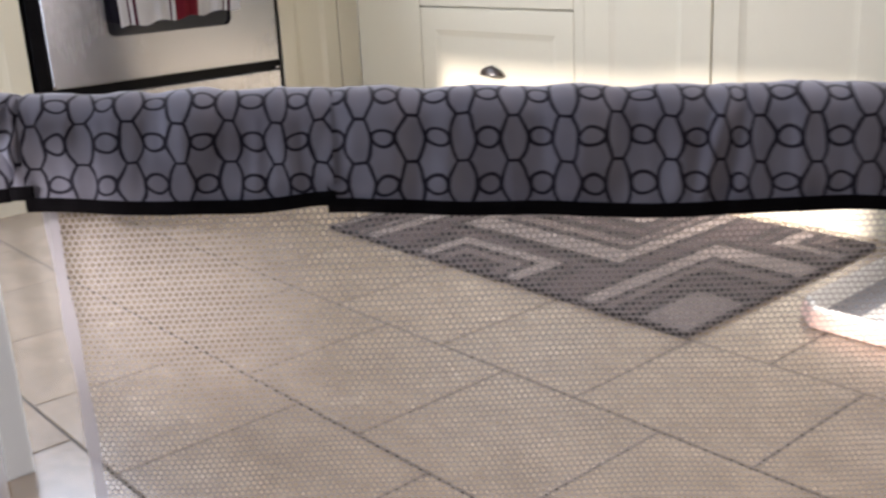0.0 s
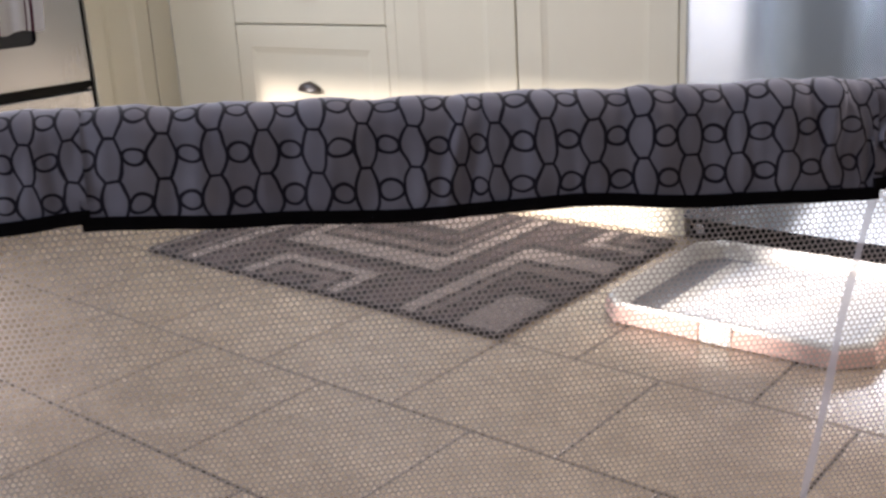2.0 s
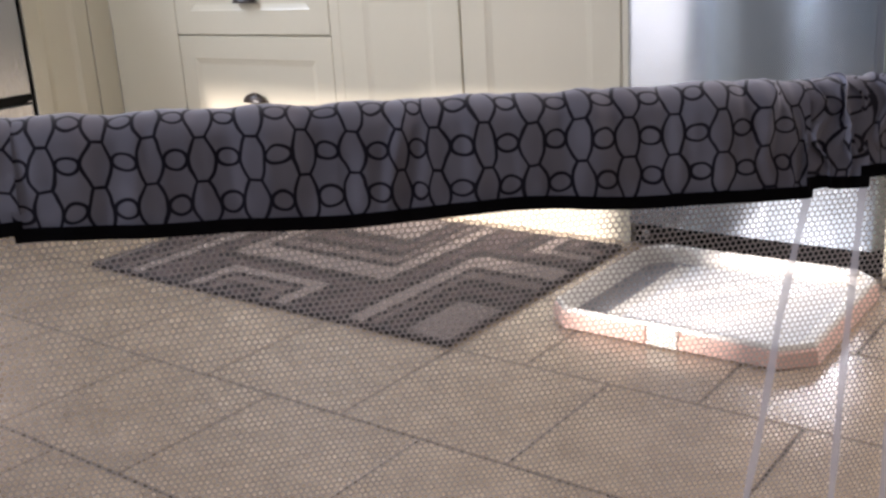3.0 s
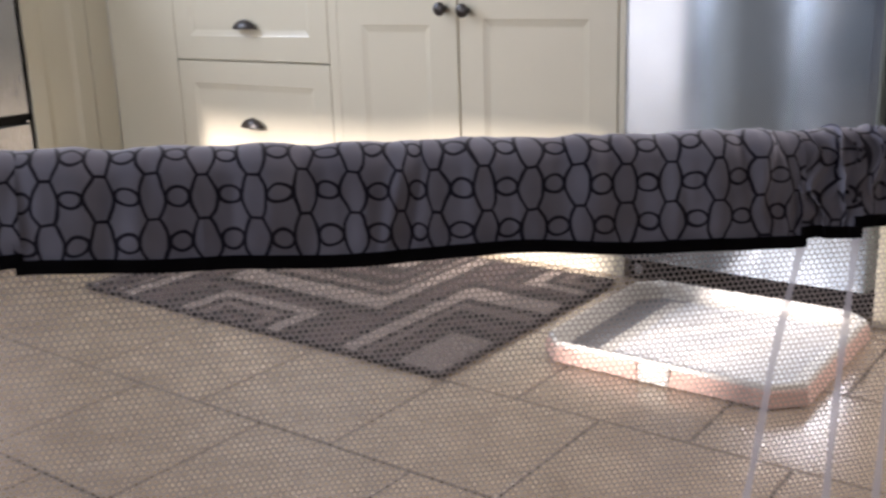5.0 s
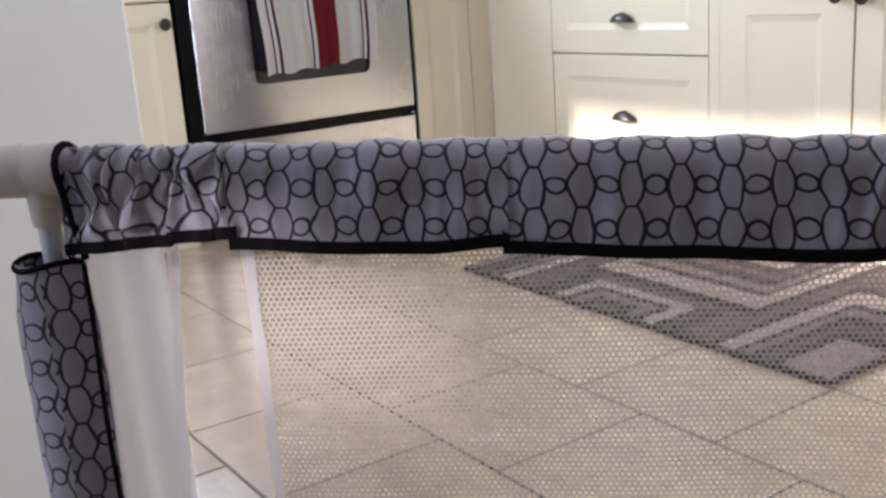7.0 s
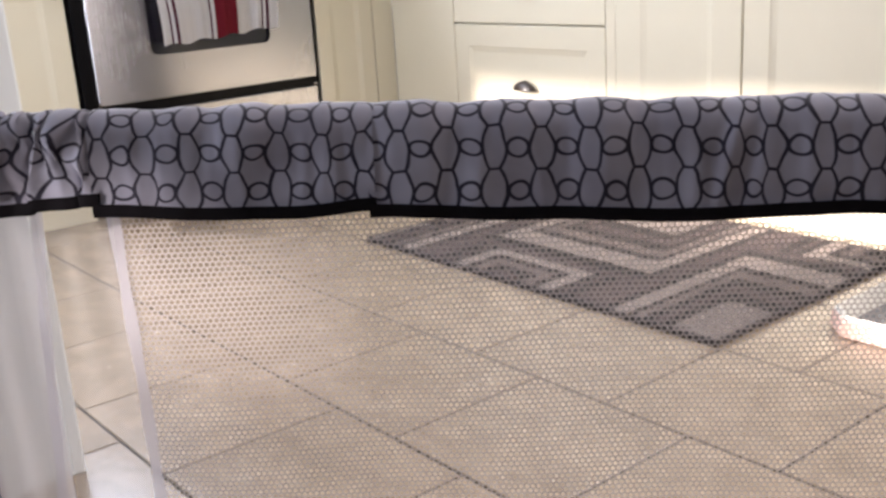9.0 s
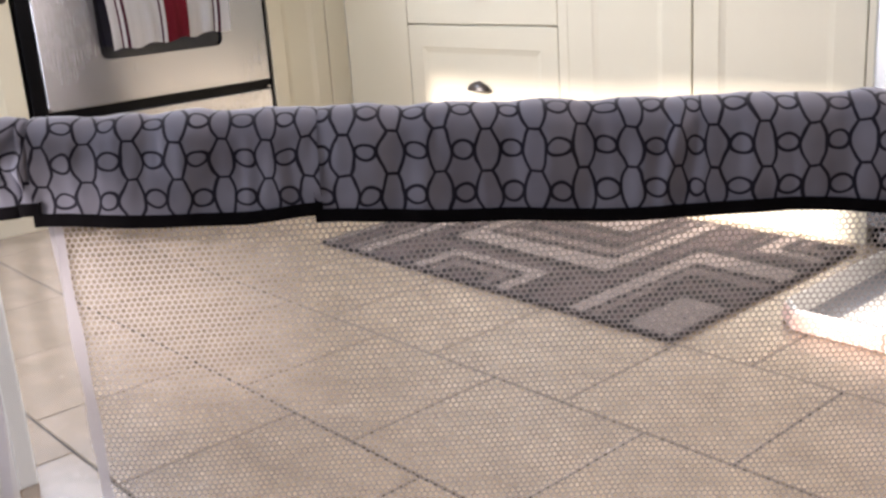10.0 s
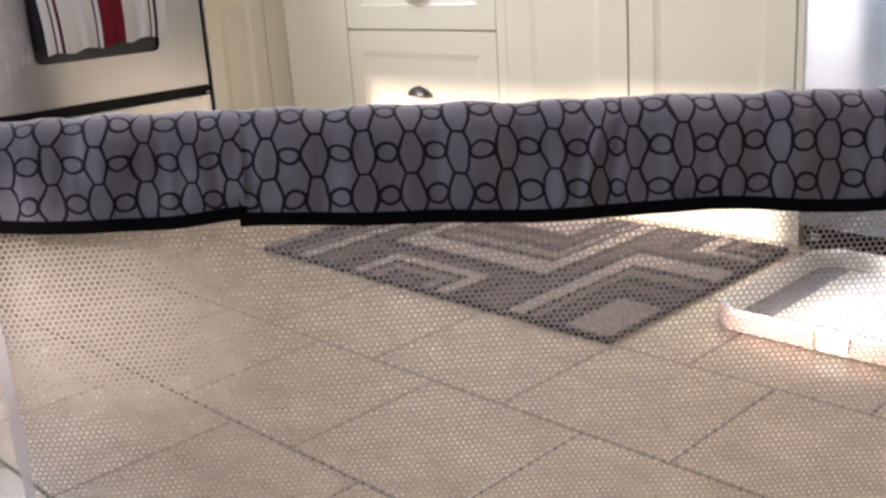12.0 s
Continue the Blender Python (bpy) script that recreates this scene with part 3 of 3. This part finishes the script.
part("tray_floor", bm, TRAYG, tray)
for x0, x1, mat, nm in ((0.183, 0.205, TRAYP, "clip"), (0.208, 0.262, TRAYW, "clip")):
    part(nm, box(x0, x1, -0.004, 0.006, 0.003, 0.034, 0.0015), mat, tray)
for x, y in ((0.062, 0.41), (0.412, 0.41)):
    part("corner_clip", box(x - 0.016, x + 0.016, y - 0.012, y + 0.012, 0.034, 0.0425, 0.004), TRAYW, tray)


def pad():
    """A crinkled pad: quilted middle and a smooth plastic border, folded here and there."""
    root = thing("absorbent_pad", "white crinkled absorbent pad lying in the tray", "pet pad", at=(TX0 + 0.098, TY0 + 0.024, 0.006))
    nx, ny = 110, 130
    w, d = TX1 - TX0 - 0.124, TY1 - TY0 - 0.044

    def height(x, y):
        z = 0.004 + 0.003 * noise.noise(Vector((x * 9, y * 9, 1))) + 0.0012 * noise.noise(Vector((x * 45, y * 45, 2)))
        for px, py, a, s, h in ((0.07, 0.2, 1.15, 0.006, 0.012), (0.13, 0.27, 0.95, 0.009, 0.010), (0.21, 0.17, 1.05, 0.005, 0.018), (0.25, 0.2, 1.1, 0.012, 0.008), (0.29, 0.31, 0.7, 0.007, 0.009)):
            q = (x - px) * math.sin(a) - (y - py) * math.cos(a)
            along = (x - px) * math.cos(a) + (y - py) * math.sin(a)
            z += h * math.exp(-(q / s) ** 2) * max(0, 1 - (along / 0.17) ** 2)
        return z + 0.006 * max(0, 1 - min(x, w - x, y, d - y) / 0.03) ** 2

    for name, mat, label in (("core", PAD, "quilted absorbent middle"), ("border", TRAYW, "smooth plastic border")):
        bm = bmesh.new()
        g = [[bm.verts.new((i / nx * w, j / ny * d, height(i / nx * w, j / ny * d))) for j in range(ny + 1)] for i in range(nx + 1)]
        for i in range(nx):
            for j in range(ny):
                x, y = (i + 0.5) / nx * w, (j + 0.5) / ny * d
                e = min(x, w - x, y, d - y)
                if min(x, w - x) + min(y, d - y) > 0.045 and (e > 0.022) == (name == "core"):
                    bm.faces.new((g[i][j], g[i + 1][j], g[i + 1][j + 1], g[i][j + 1]))
        bmesh.ops.delete(bm, geom=[v for v in bm.verts if not v.link_faces], context="VERTS")
        part(name, bm, mat, root, label, True)


pad()

# ---- the playpen ----
U = Vector((math.cos(radians(47)), math.sin(radians(47)), 0))
N = Vector((-U.y, U.x, 0))
P0 = Vector((1.9396, -1.5608, 0))
pen = thing("playpen", "soft playpen panel with grey printed cloth rail covers and white netting", "playpen", at=P0 + U * -0.433)
pen_inverse = Matrix.Translation(-(P0 + U * -0.433))


def on_pen(s, q, z):
    """s along the panel, q away from the camera's side, z up; relative to the pen's own origin."""
    return pen_inverse @ (P0 + U * s + N * q + Vector((0, 0, z)))


def top_z(s):
    return 0.5688 - 0.0245 * s - 0.0080 * max(0.0, s + 0.1)


def pen_part(name, bm, mat, label="", smooth=True, parent=None):
    return part(name, bm, mat, parent or pen, label, smooth)


pen_part("top_tube", tube([on_pen(-0.44, 0, top_z(-0.44) - 0.0175), on_pen(0.57, 0, top_z(0.57) - 0.0175)], 0.0135), TUBE, "pale grey tube")


def cover(s0, s1, bottoms, bulge, seed, loose=0.0, shift=0.0, stretch=1.0, print_at=None, rows_at=None):
    """One stretch of the cloth cover over the top tube: front fall, round top, back fall, with creases; binding along the hem."""
    bm = bmesh.new()
    layer = bm.loops.layers.uv.new("UVMap")
    n = max(12, int((s1 - s0) / 0.0022))
    prof = 30

    def hem(s):
        for (a, za), (b, zb) in zip(bottoms, bottoms[1:]):
            if a <= s <= b:
                k = (s - a) / (b - a)
                k = k * k * (3 - 2 * k)
                return za + (zb - za) * k
        return bottoms[-1][1] if s > bottoms[-1][0] else bottoms[0][1]

    def crease(s, h):
        gather = loose + 0.85 * max(0.0, min(1.0, (s - 0.335) / 0.09))
        c = noise.noise(Vector((s * 30 + seed, h * 12, seed)))
        d = noise.noise(Vector((s * 85 + seed, h * 22, 3 + seed)))
        fold = max(0, min(1, (0.566 - h) / 0.02)) * 0.0028 * math.exp(-((s - 0.122 - (h - 0.53) * 0.25) / 0.0045) ** 2) - 0.0018 * math.exp(-((s - 0.136 - (h - 0.53) * 0.2) / 0.004) ** 2)
        pucker = 0.0016 * noise.noise(Vector((s * 60 + seed, 0.3, seed))) * max(0, min(1, (h - 0.535) / 0.03))
        drape = 0.0034 * noise.noise(Vector((s * 34 + seed, h * 5, seed + 9)))
        return 0.0030 * c + 0.0013 * d + drape + fold + 0.9 * pucker + gather * (0.0042 * noise.noise(Vector((s * 100, h * 18 + s * 24, seed + 7))) + 0.0028 * noise.noise(Vector((s * 210, h * 45, seed))))

    rows, uvs, hems = [], {}, []
    for i in range(n + 1):
        s = s0 + (s1 - s0) * i / n
        zt, zb = top_z(s), hem(s)
        r = 0.0165 + bulge
        zc = zt - r
        path = []
        for k in range(9):
            path.append((-r - 0.0022 * math.sin(k / 9 * math.pi) - 0.006 * (1 - k / 9) ** 2.2, zb + (zc - zb) * k / 9))
        for k in range(13):
            a = math.pi * k / 12
            path.append((-r * math.cos(a), zc + r * math.sin(a)))
        for k in range(1, 9):
            path.append((r + 0.003 * math.sin(k / 8 * math.pi), zc + (zb + 0.004 - zc) * k / 8))
        v0, row = 0.0, []
        for j, (q, z) in enumerate(path):
            if j:
                v0 += math.hypot(q - path[j - 1][0], z - path[j - 1][1])
            w = crease(s, z)
            edge = 0.35 if j < 2 or j > len(path) - 3 else 1.0
            out = Vector((q, z - zc)).normalized() if z > zc else Vector((-1 if q < 0 else 1, 0))
            vert = bm.verts.new(on_pen(s + ((loose + max(0.0, min(1.0, (s - 0.335) / 0.09))) * 0.009 * noise.noise(Vector((s * 60, z * 40, seed))) if 0 < i < n else 0),
                                       q + out.x * w * edge, z + max(0, out.y) * w * 0.55))
            along = (float(np.interp(s, print_at[0], print_at[1])) + 0.5) * 0.0312 if print_at else s * stretch + shift
            if rows_at:
                up = 0.029 + (v0 + zb - float(np.interp(s, rows_at[0], rows_at[1]))) * float(np.interp(s, rows_at[0], rows_at[2]))
            else:
                up = v0 + (zb - 0.4975) * 0.6
            uvs[vert] = (along, up)
            row.append(vert)
        rows.append(row)
        hems.append((s, zb, row[0].co.copy(), row[-1].co.copy()))
    for a, b in zip(rows, rows[1:]):
        for j in range(len(a) - 1):
            f = bm.faces.new((a[j], b[j], b[j + 1], a[j + 1]))
            for loop in f.loops:
                loop[layer].uv = uvs[loop.vert]
    ob = pen_part("cover", bm, CLOTH, "grey cloth printed with dark looped lines")
    for side in (0, 1):
        bm = bmesh.new()
        prev = None
        for s, zb, f, b in hems:
            base = f if side == 0 else b
            o = -N * 0.0016 if side == 0 else N * 0.0016
            ring = [bm.verts.new(base + o * k + Vector((0, 0, z))) for k, z in ((1, 0.002), (1.3, -0.003), (1, -0.0064), (-1, -0.0064), (-1.3, -0.003), (-1, 0.002))]
            if prev:
                for k in range(6):
                    bm.faces.new((prev[k], prev[(k + 1) % 6], ring[(k + 1) % 6], ring[k]))
            else:
                bm.faces.new(ring)
            prev = ring
        bm.faces.new(prev)
        part("binding", bm, RIB, ob, "black cloth binding", True)
    return ob


cover(-0.412, -0.287, [(-0.412, 0.513), (-0.36, 0.517), (-0.287, 0.522)], 0.0009, 3.0, 1.7, 0.004, 1.25)
cover(-0.292, -0.103, [(-0.292, 0.5145), (-0.2, 0.509), (-0.155, 0.508), (-0.106, 0.5115)], 0.0022, 11.0, 0.2,
      print_at=((-0.292, -0.2254, -0.1651, -0.1366, -0.1099, -0.10), (-10.22, -8.0, -6.0, -5.0, -4.0, -3.65)),
      rows_at=((-0.29, -0.225, -0.135), (0.535, 0.5345, 0.5313), (1.17, 1.17, 1.17)))
cover(-0.108, 0.405, [(-0.108, 0.507), (0.0, 0.501), (0.10, 0.4955), (0.19, 0.4965), (0.30, 0.4875), (0.405, 0.4835)], 0.0038, 23.0, 0.14,
      print_at=((-0.108, 0.1230, 0.1478, 0.3717, 0.396, 0.42), (-3.69, 3.88, 5.0, 12.0, 13.0, 14.0)),
      rows_at=((-0.1, -0.02, 0.28, 0.40), (0.530, 0.5276, 0.516, 0.5148), (1.06, 1.05, 1.08, 1.12)))
cover(0.401, 0.447, [(0.401, 0.4895), (0.447, 0.4865)], 0.0022, 31.0, 0.9, 0.0, 1.2)
cover(0.443, 0.545, [(0.443, 0.4935), (0.50, 0.4915), (0.545, 0.486)], 0.0006, 41.0, 1.0, 0.01, 1.25)
# black edging at the open ends
for s, tilt in ((-0.412, 0.012), (0.546, -0.012)):
    zt = top_z(s)
    pts = [on_pen(s + tilt * (1 - k / 6), -0.0195, zt - 0.076 + 0.06 * k / 6) for k in range(7)]
    pts += [on_pen(s - tilt * 0.2 * math.sin(a), -0.0195 * math.cos(a), zt - 0.0165 + 0.0185 * math.sin(a)) for a in [k / 8 * math.pi for k in range(1, 9)]]
    pen_part("end_binding", tube(pts, 0.0027, 8), RIB, "black cloth binding")


def corner(s, turn, name):
    """Corner connector, leg and printed leg sleeve, with the next panel's tube going off."""
    zt = top_z(s)
    con = pen_part("connector", tube([on_pen(s + 0.019 * turn, 0, zt - 0.0155), on_pen(s + 0.008 * turn, 0, zt - 0.0155), on_pen(s - 0.010 * turn, 0, zt - 0.0155)], [0.0185, 0.019, 0.0185], 24), PLASTIC, "grey plastic corner connector")
    c = on_pen(s - 0.012 * turn, 0, zt - 0.0155)
    way = (-U * turn * math.cos(radians(10)) - N * math.sin(radians(10)))
    part("socket", tube([c - way * 0.004, c + way * 0.03, c + way * 0.034], [0.0195, 0.0185, 0.0175], 24), PLASTIC, con, "", True)
    part("collar", tube([on_pen(s, 0, zt - 0.028), on_pen(s, 0, zt - 0.052), on_pen(s, 0, zt - 0.056)], [0.0128, 0.0118, 0.0105], 20), PLASTIC, con, "", True)
    pen_part("side_tube", tube([c + way * 0.02, c + way * 0.75], 0.0145, 20), PLASTIC, "grey tube")
    pen_part("leg", tube([on_pen(s, 0, 0.0), on_pen(s, 0, zt - 0.05)], 0.0085), TUBE, "pale blue-grey tube leg")
    bm = bmesh.new()
    layer = bm.loops.layers.uv.new("UVMap")
    rows, uvs = [], {}
    for i in range(90):
        z = 0.03 + (zt - 0.082 - 0.03) * i / 89
        row = []
        for k in range(25):
            a = k / 24 * 2 * math.pi
            top = max(0, (i - 80) / 9)
            w = (0.0315 - 0.006 * top) * (1 + 0.05 * noise.noise(Vector((math.cos(a) * 2, math.sin(a) * 2, z * 18 + s)))) + 0.001 * noise.noise(Vector((a * 3, z * 60, s)))
            v = bm.verts.new(on_pen(s - 0.005 * turn + w * math.sin(a), -0.016 * math.cos(a) - 0.001, z))
            uvs[v] = (a * 0.026 + s, z + 0.35 * 0.029)
            row.append((v, (a * 0.026 + 0.004, z)))
        rows.append(row)
    for a, b in zip(rows, rows[1:]):
        for k in range(24):
            f = bm.faces.new((a[k][0], a[k + 1][0], b[k + 1][0], b[k][0]))
            for loop, uv in zip(f.loops, (a[k][1], a[k + 1][1], b[k + 1][1], b[k][1])):
                loop[layer].uv = uv
    sleeve = pen_part("leg_sleeve", bm, CLOTH, "grey cloth printed with dark looped lines")
    edge = [on_pen(s + (0.0268 + 0.001 * math.sin(z * 30)) * turn, -0.012, z) for z in [0.03 + (zt - 0.112) * k / 20 for k in range(21)]]
    part("binding", tube(edge, 0.002, 8), RIB, sleeve, "black cloth binding", True)
    ring = [on_pen(s - 0.005 * turn + 0.0262 * math.sin(a), -0.0165 * math.cos(a) - 0.001, zt - 0.083 + 0.003 * math.sin(a * 2)) for a in [k / 20 * 2 * math.pi for k in range(21)]]
    part("binding", tube(ring, 0.0022, 8), RIB, sleeve, "black cloth binding", True)


corner(-0.434, 1, "left")
corner(0.566, -1, "right")


def billow(s, z):
    k = math.sin(max(0, min(1, (z - 0.06) / 0.44)) * math.pi)
    return k * (0.004 * math.sin(s * 9 + 1) + 0.002 * math.sin(s * 31 + z * 17))


def netting(s0, s1, z0, z1, pitch=0.0043, web=0.27):
    """Honeycomb netting: every cell a ring of six flat strands round a hole."""
    dz = pitch * 0.866
    nz, ns = int((z1 - z0) / dz), int((s1 - s0) / pitch)
    R = pitch / math.sqrt(3)
    i, j = np.meshgrid(np.arange(ns), np.arange(nz), indexing="ij")
    cs = (s0 + (i + 0.5 * (j % 2)) * pitch).ravel()
    cz = (z0 + j * dz).ravel()
    a = np.radians(30 + 60 * np.arange(6))
    outer = np.stack([cs[:, None] + R * np.cos(a), cz[:, None] + R * np.sin(a)], -1)
    inner = np.stack([cs[:, None] + R * (1 - web) * np.cos(a), cz[:, None] + R * (1 - web) * np.sin(a)], -1)
    sz = np.concatenate([outer, inner], 1).reshape(-1, 2)
    k = np.sin(np.clip((sz[:, 1] - 0.06) / 0.44, 0, 1) * np.pi)
    q = k * (0.004 * np.sin(sz[:, 0] * 9 + 1) + 0.002 * np.sin(sz[:, 0] * 31 + sz[:, 1] * 17))
    o = np.array(on_pen(0, 0, 0))
    verts = o + sz[:, :1] * np.array(U) + q[:, None] * np.array(N) + np.stack([0 * q, 0 * q, sz[:, 1]], -1)
    base = np.arange(len(cs))[:, None] * 12
    kk = np.arange(6)
    faces = np.stack([base + kk, base + (kk + 1) % 6, base + 6 + (kk + 1) % 6, base + 6 + kk], -1).reshape(-1, 4)
    me = bpy.data.meshes.new("netting")
    me.vertices.add(len(verts)), me.vertices.foreach_set("co", verts.astype(np.float32).ravel())
    me.loops.add(faces.size), me.loops.foreach_set("vertex_index", faces.astype(np.int32).ravel())
    me.polygons.add(len(faces)), me.polygons.foreach_set("loop_start", np.arange(0, faces.size, 4, dtype=np.int32))
    me.update(calc_edges=True)
    me.materials.append(NETTING)
    ob = new("netting", me)
    ob.parent = pen
    tagged(ob, "fine white honeycomb netting", kind="stuff")


netting(-0.289, 0.505, 0.10, 0.515)


def edge_cloth(s0, s1, mat=None, name="edge_cloth", label="thin plain white cloth border"):
    """The plain cloth border between netting and leg."""
    bm = bmesh.new()
    g = [[bm.verts.new(on_pen(s0 + (s1 - s0) * i / 12, billow(s0, z) + 0.002 * math.sin(i * 1.1 + z * 9), z)) for z in [0.06 + 0.46 * k / 30 for k in range(31)]] for i in range(13)]
    for a, b in zip(g, g[1:]):
        for k in range(30):
            bm.faces.new((a[k], b[k], b[k + 1], a[k + 1]))
    pen_part(name, bm, mat or EDGE, label)


edge_cloth(-0.412, -0.350)
edge_cloth(-0.3495, -0.2905, FILM, "sheer_panel", "clear sheer cloth strip")
edge_cloth(0.503, 0.548)


def seam(points, width):
    """A narrow strip of doubled cloth down the netting."""
    bm = bmesh.new()
    prev = None
    zs = [p[1] for p in points]
    for k in range(41):
        z = zs[0] + (zs[-1] - zs[0]) * k / 40
        s = np.interp(z, zs[::-1], [p[0] for p in points][::-1])
        w = width * (1 + 0.15 * math.sin(k * 0.9))
        pair = [bm.verts.new(on_pen(s + d * w / 2, billow(s, z) - 0.0012, z)) for d in (-1, 1)]
        if prev:
            bm.faces.new((prev[0], prev[1], pair[1], pair[0]))
        prev = pair
    pen_part("seam", bm, SEAM, "translucent pale lilac seam")


seam([(-0.290, 0.512), (-0.285, 0.37), (-0.287, 0.10)], 0.0085)
seam([(-0.343, 0.512), (-0.355, 0.37), (-0.372, 0.10)], 0.008)
seam([(0.420, 0.49), (0.396, 0.38), (0.376, 0.25), (0.360, 0.10)], 0.006)
seam([(0.459, 0.49), (0.450, 0.33), (0.444, 0.22), (0.440, 0.10)], 0.006)
seam([(0.497, 0.49), (0.495, 0.38), (0.491, 0.25), (0.488, 0.10)], 0.006)
pen_part("bottom_hem", moved(box(-0.405, 0.54, -0.004, 0.004, 0.0, 0.104, 0.002), pen_inverse @ Matrix.Translation(P0) @ Matrix(((U.x, N.x, 0, 0), (U.y, N.y, 0, 0), (0, 0, 1, 0), (0, 0, 0, 1)))), RIB, "black cloth hem")

# ---- floor tiles, laid in staggered rows ----
PITCH_X, PITCH_Y, JOINT = 0.2945, 0.288, 0.0046
bm = box(-(PITCH_X - JOINT) / 2, (PITCH_X - JOINT) / 2, -(PITCH_Y - JOINT) / 2, (PITCH_Y - JOINT) / 2, -0.012, 0.0)
bmesh.ops.bevel(bm, geom=[e for e in bm.edges if all(v.co.z > -0.001 for v in e.verts)], offset=0.0012, segments=1, affect="EDGES")
tile_mesh = bpy.data.meshes.new("tile")
bmesh.ops.recalc_face_normals(bm, faces=bm.faces)
bm.to_mesh(tile_mesh), bm.free()
tile_mesh.materials.append(TILE)
far = bmesh.new()
for row in range(-5, 10):
    y = -0.692 - (row + 0.5) * PITCH_Y
    x0 = (1.6185 if row % 2 else 1.4705) + 0.005 * row
    for k in range(-9, 16):
        x = x0 + (k + 0.5) * PITCH_X
        if XL - 0.02 < x < XR + 0.02 and YR - 0.02 < y < YB + 0.02:
            if x > 3.9:
                n0 = len(far.verts)
                far.from_mesh(tile_mesh)
                far.verts.ensure_lookup_table()
                for v in far.verts[n0:]:
                    v.co += Vector((x, y, 0))
                continue
            tile = new("tile", tile_mesh)
            tile.location = (x, y, 0.0)
            tile.parent = floor
far_tiles = part("far_tiles", far, TILE, floor)
tagged(far_tiles, "beige stone-look floor tiles", kind="stuff")
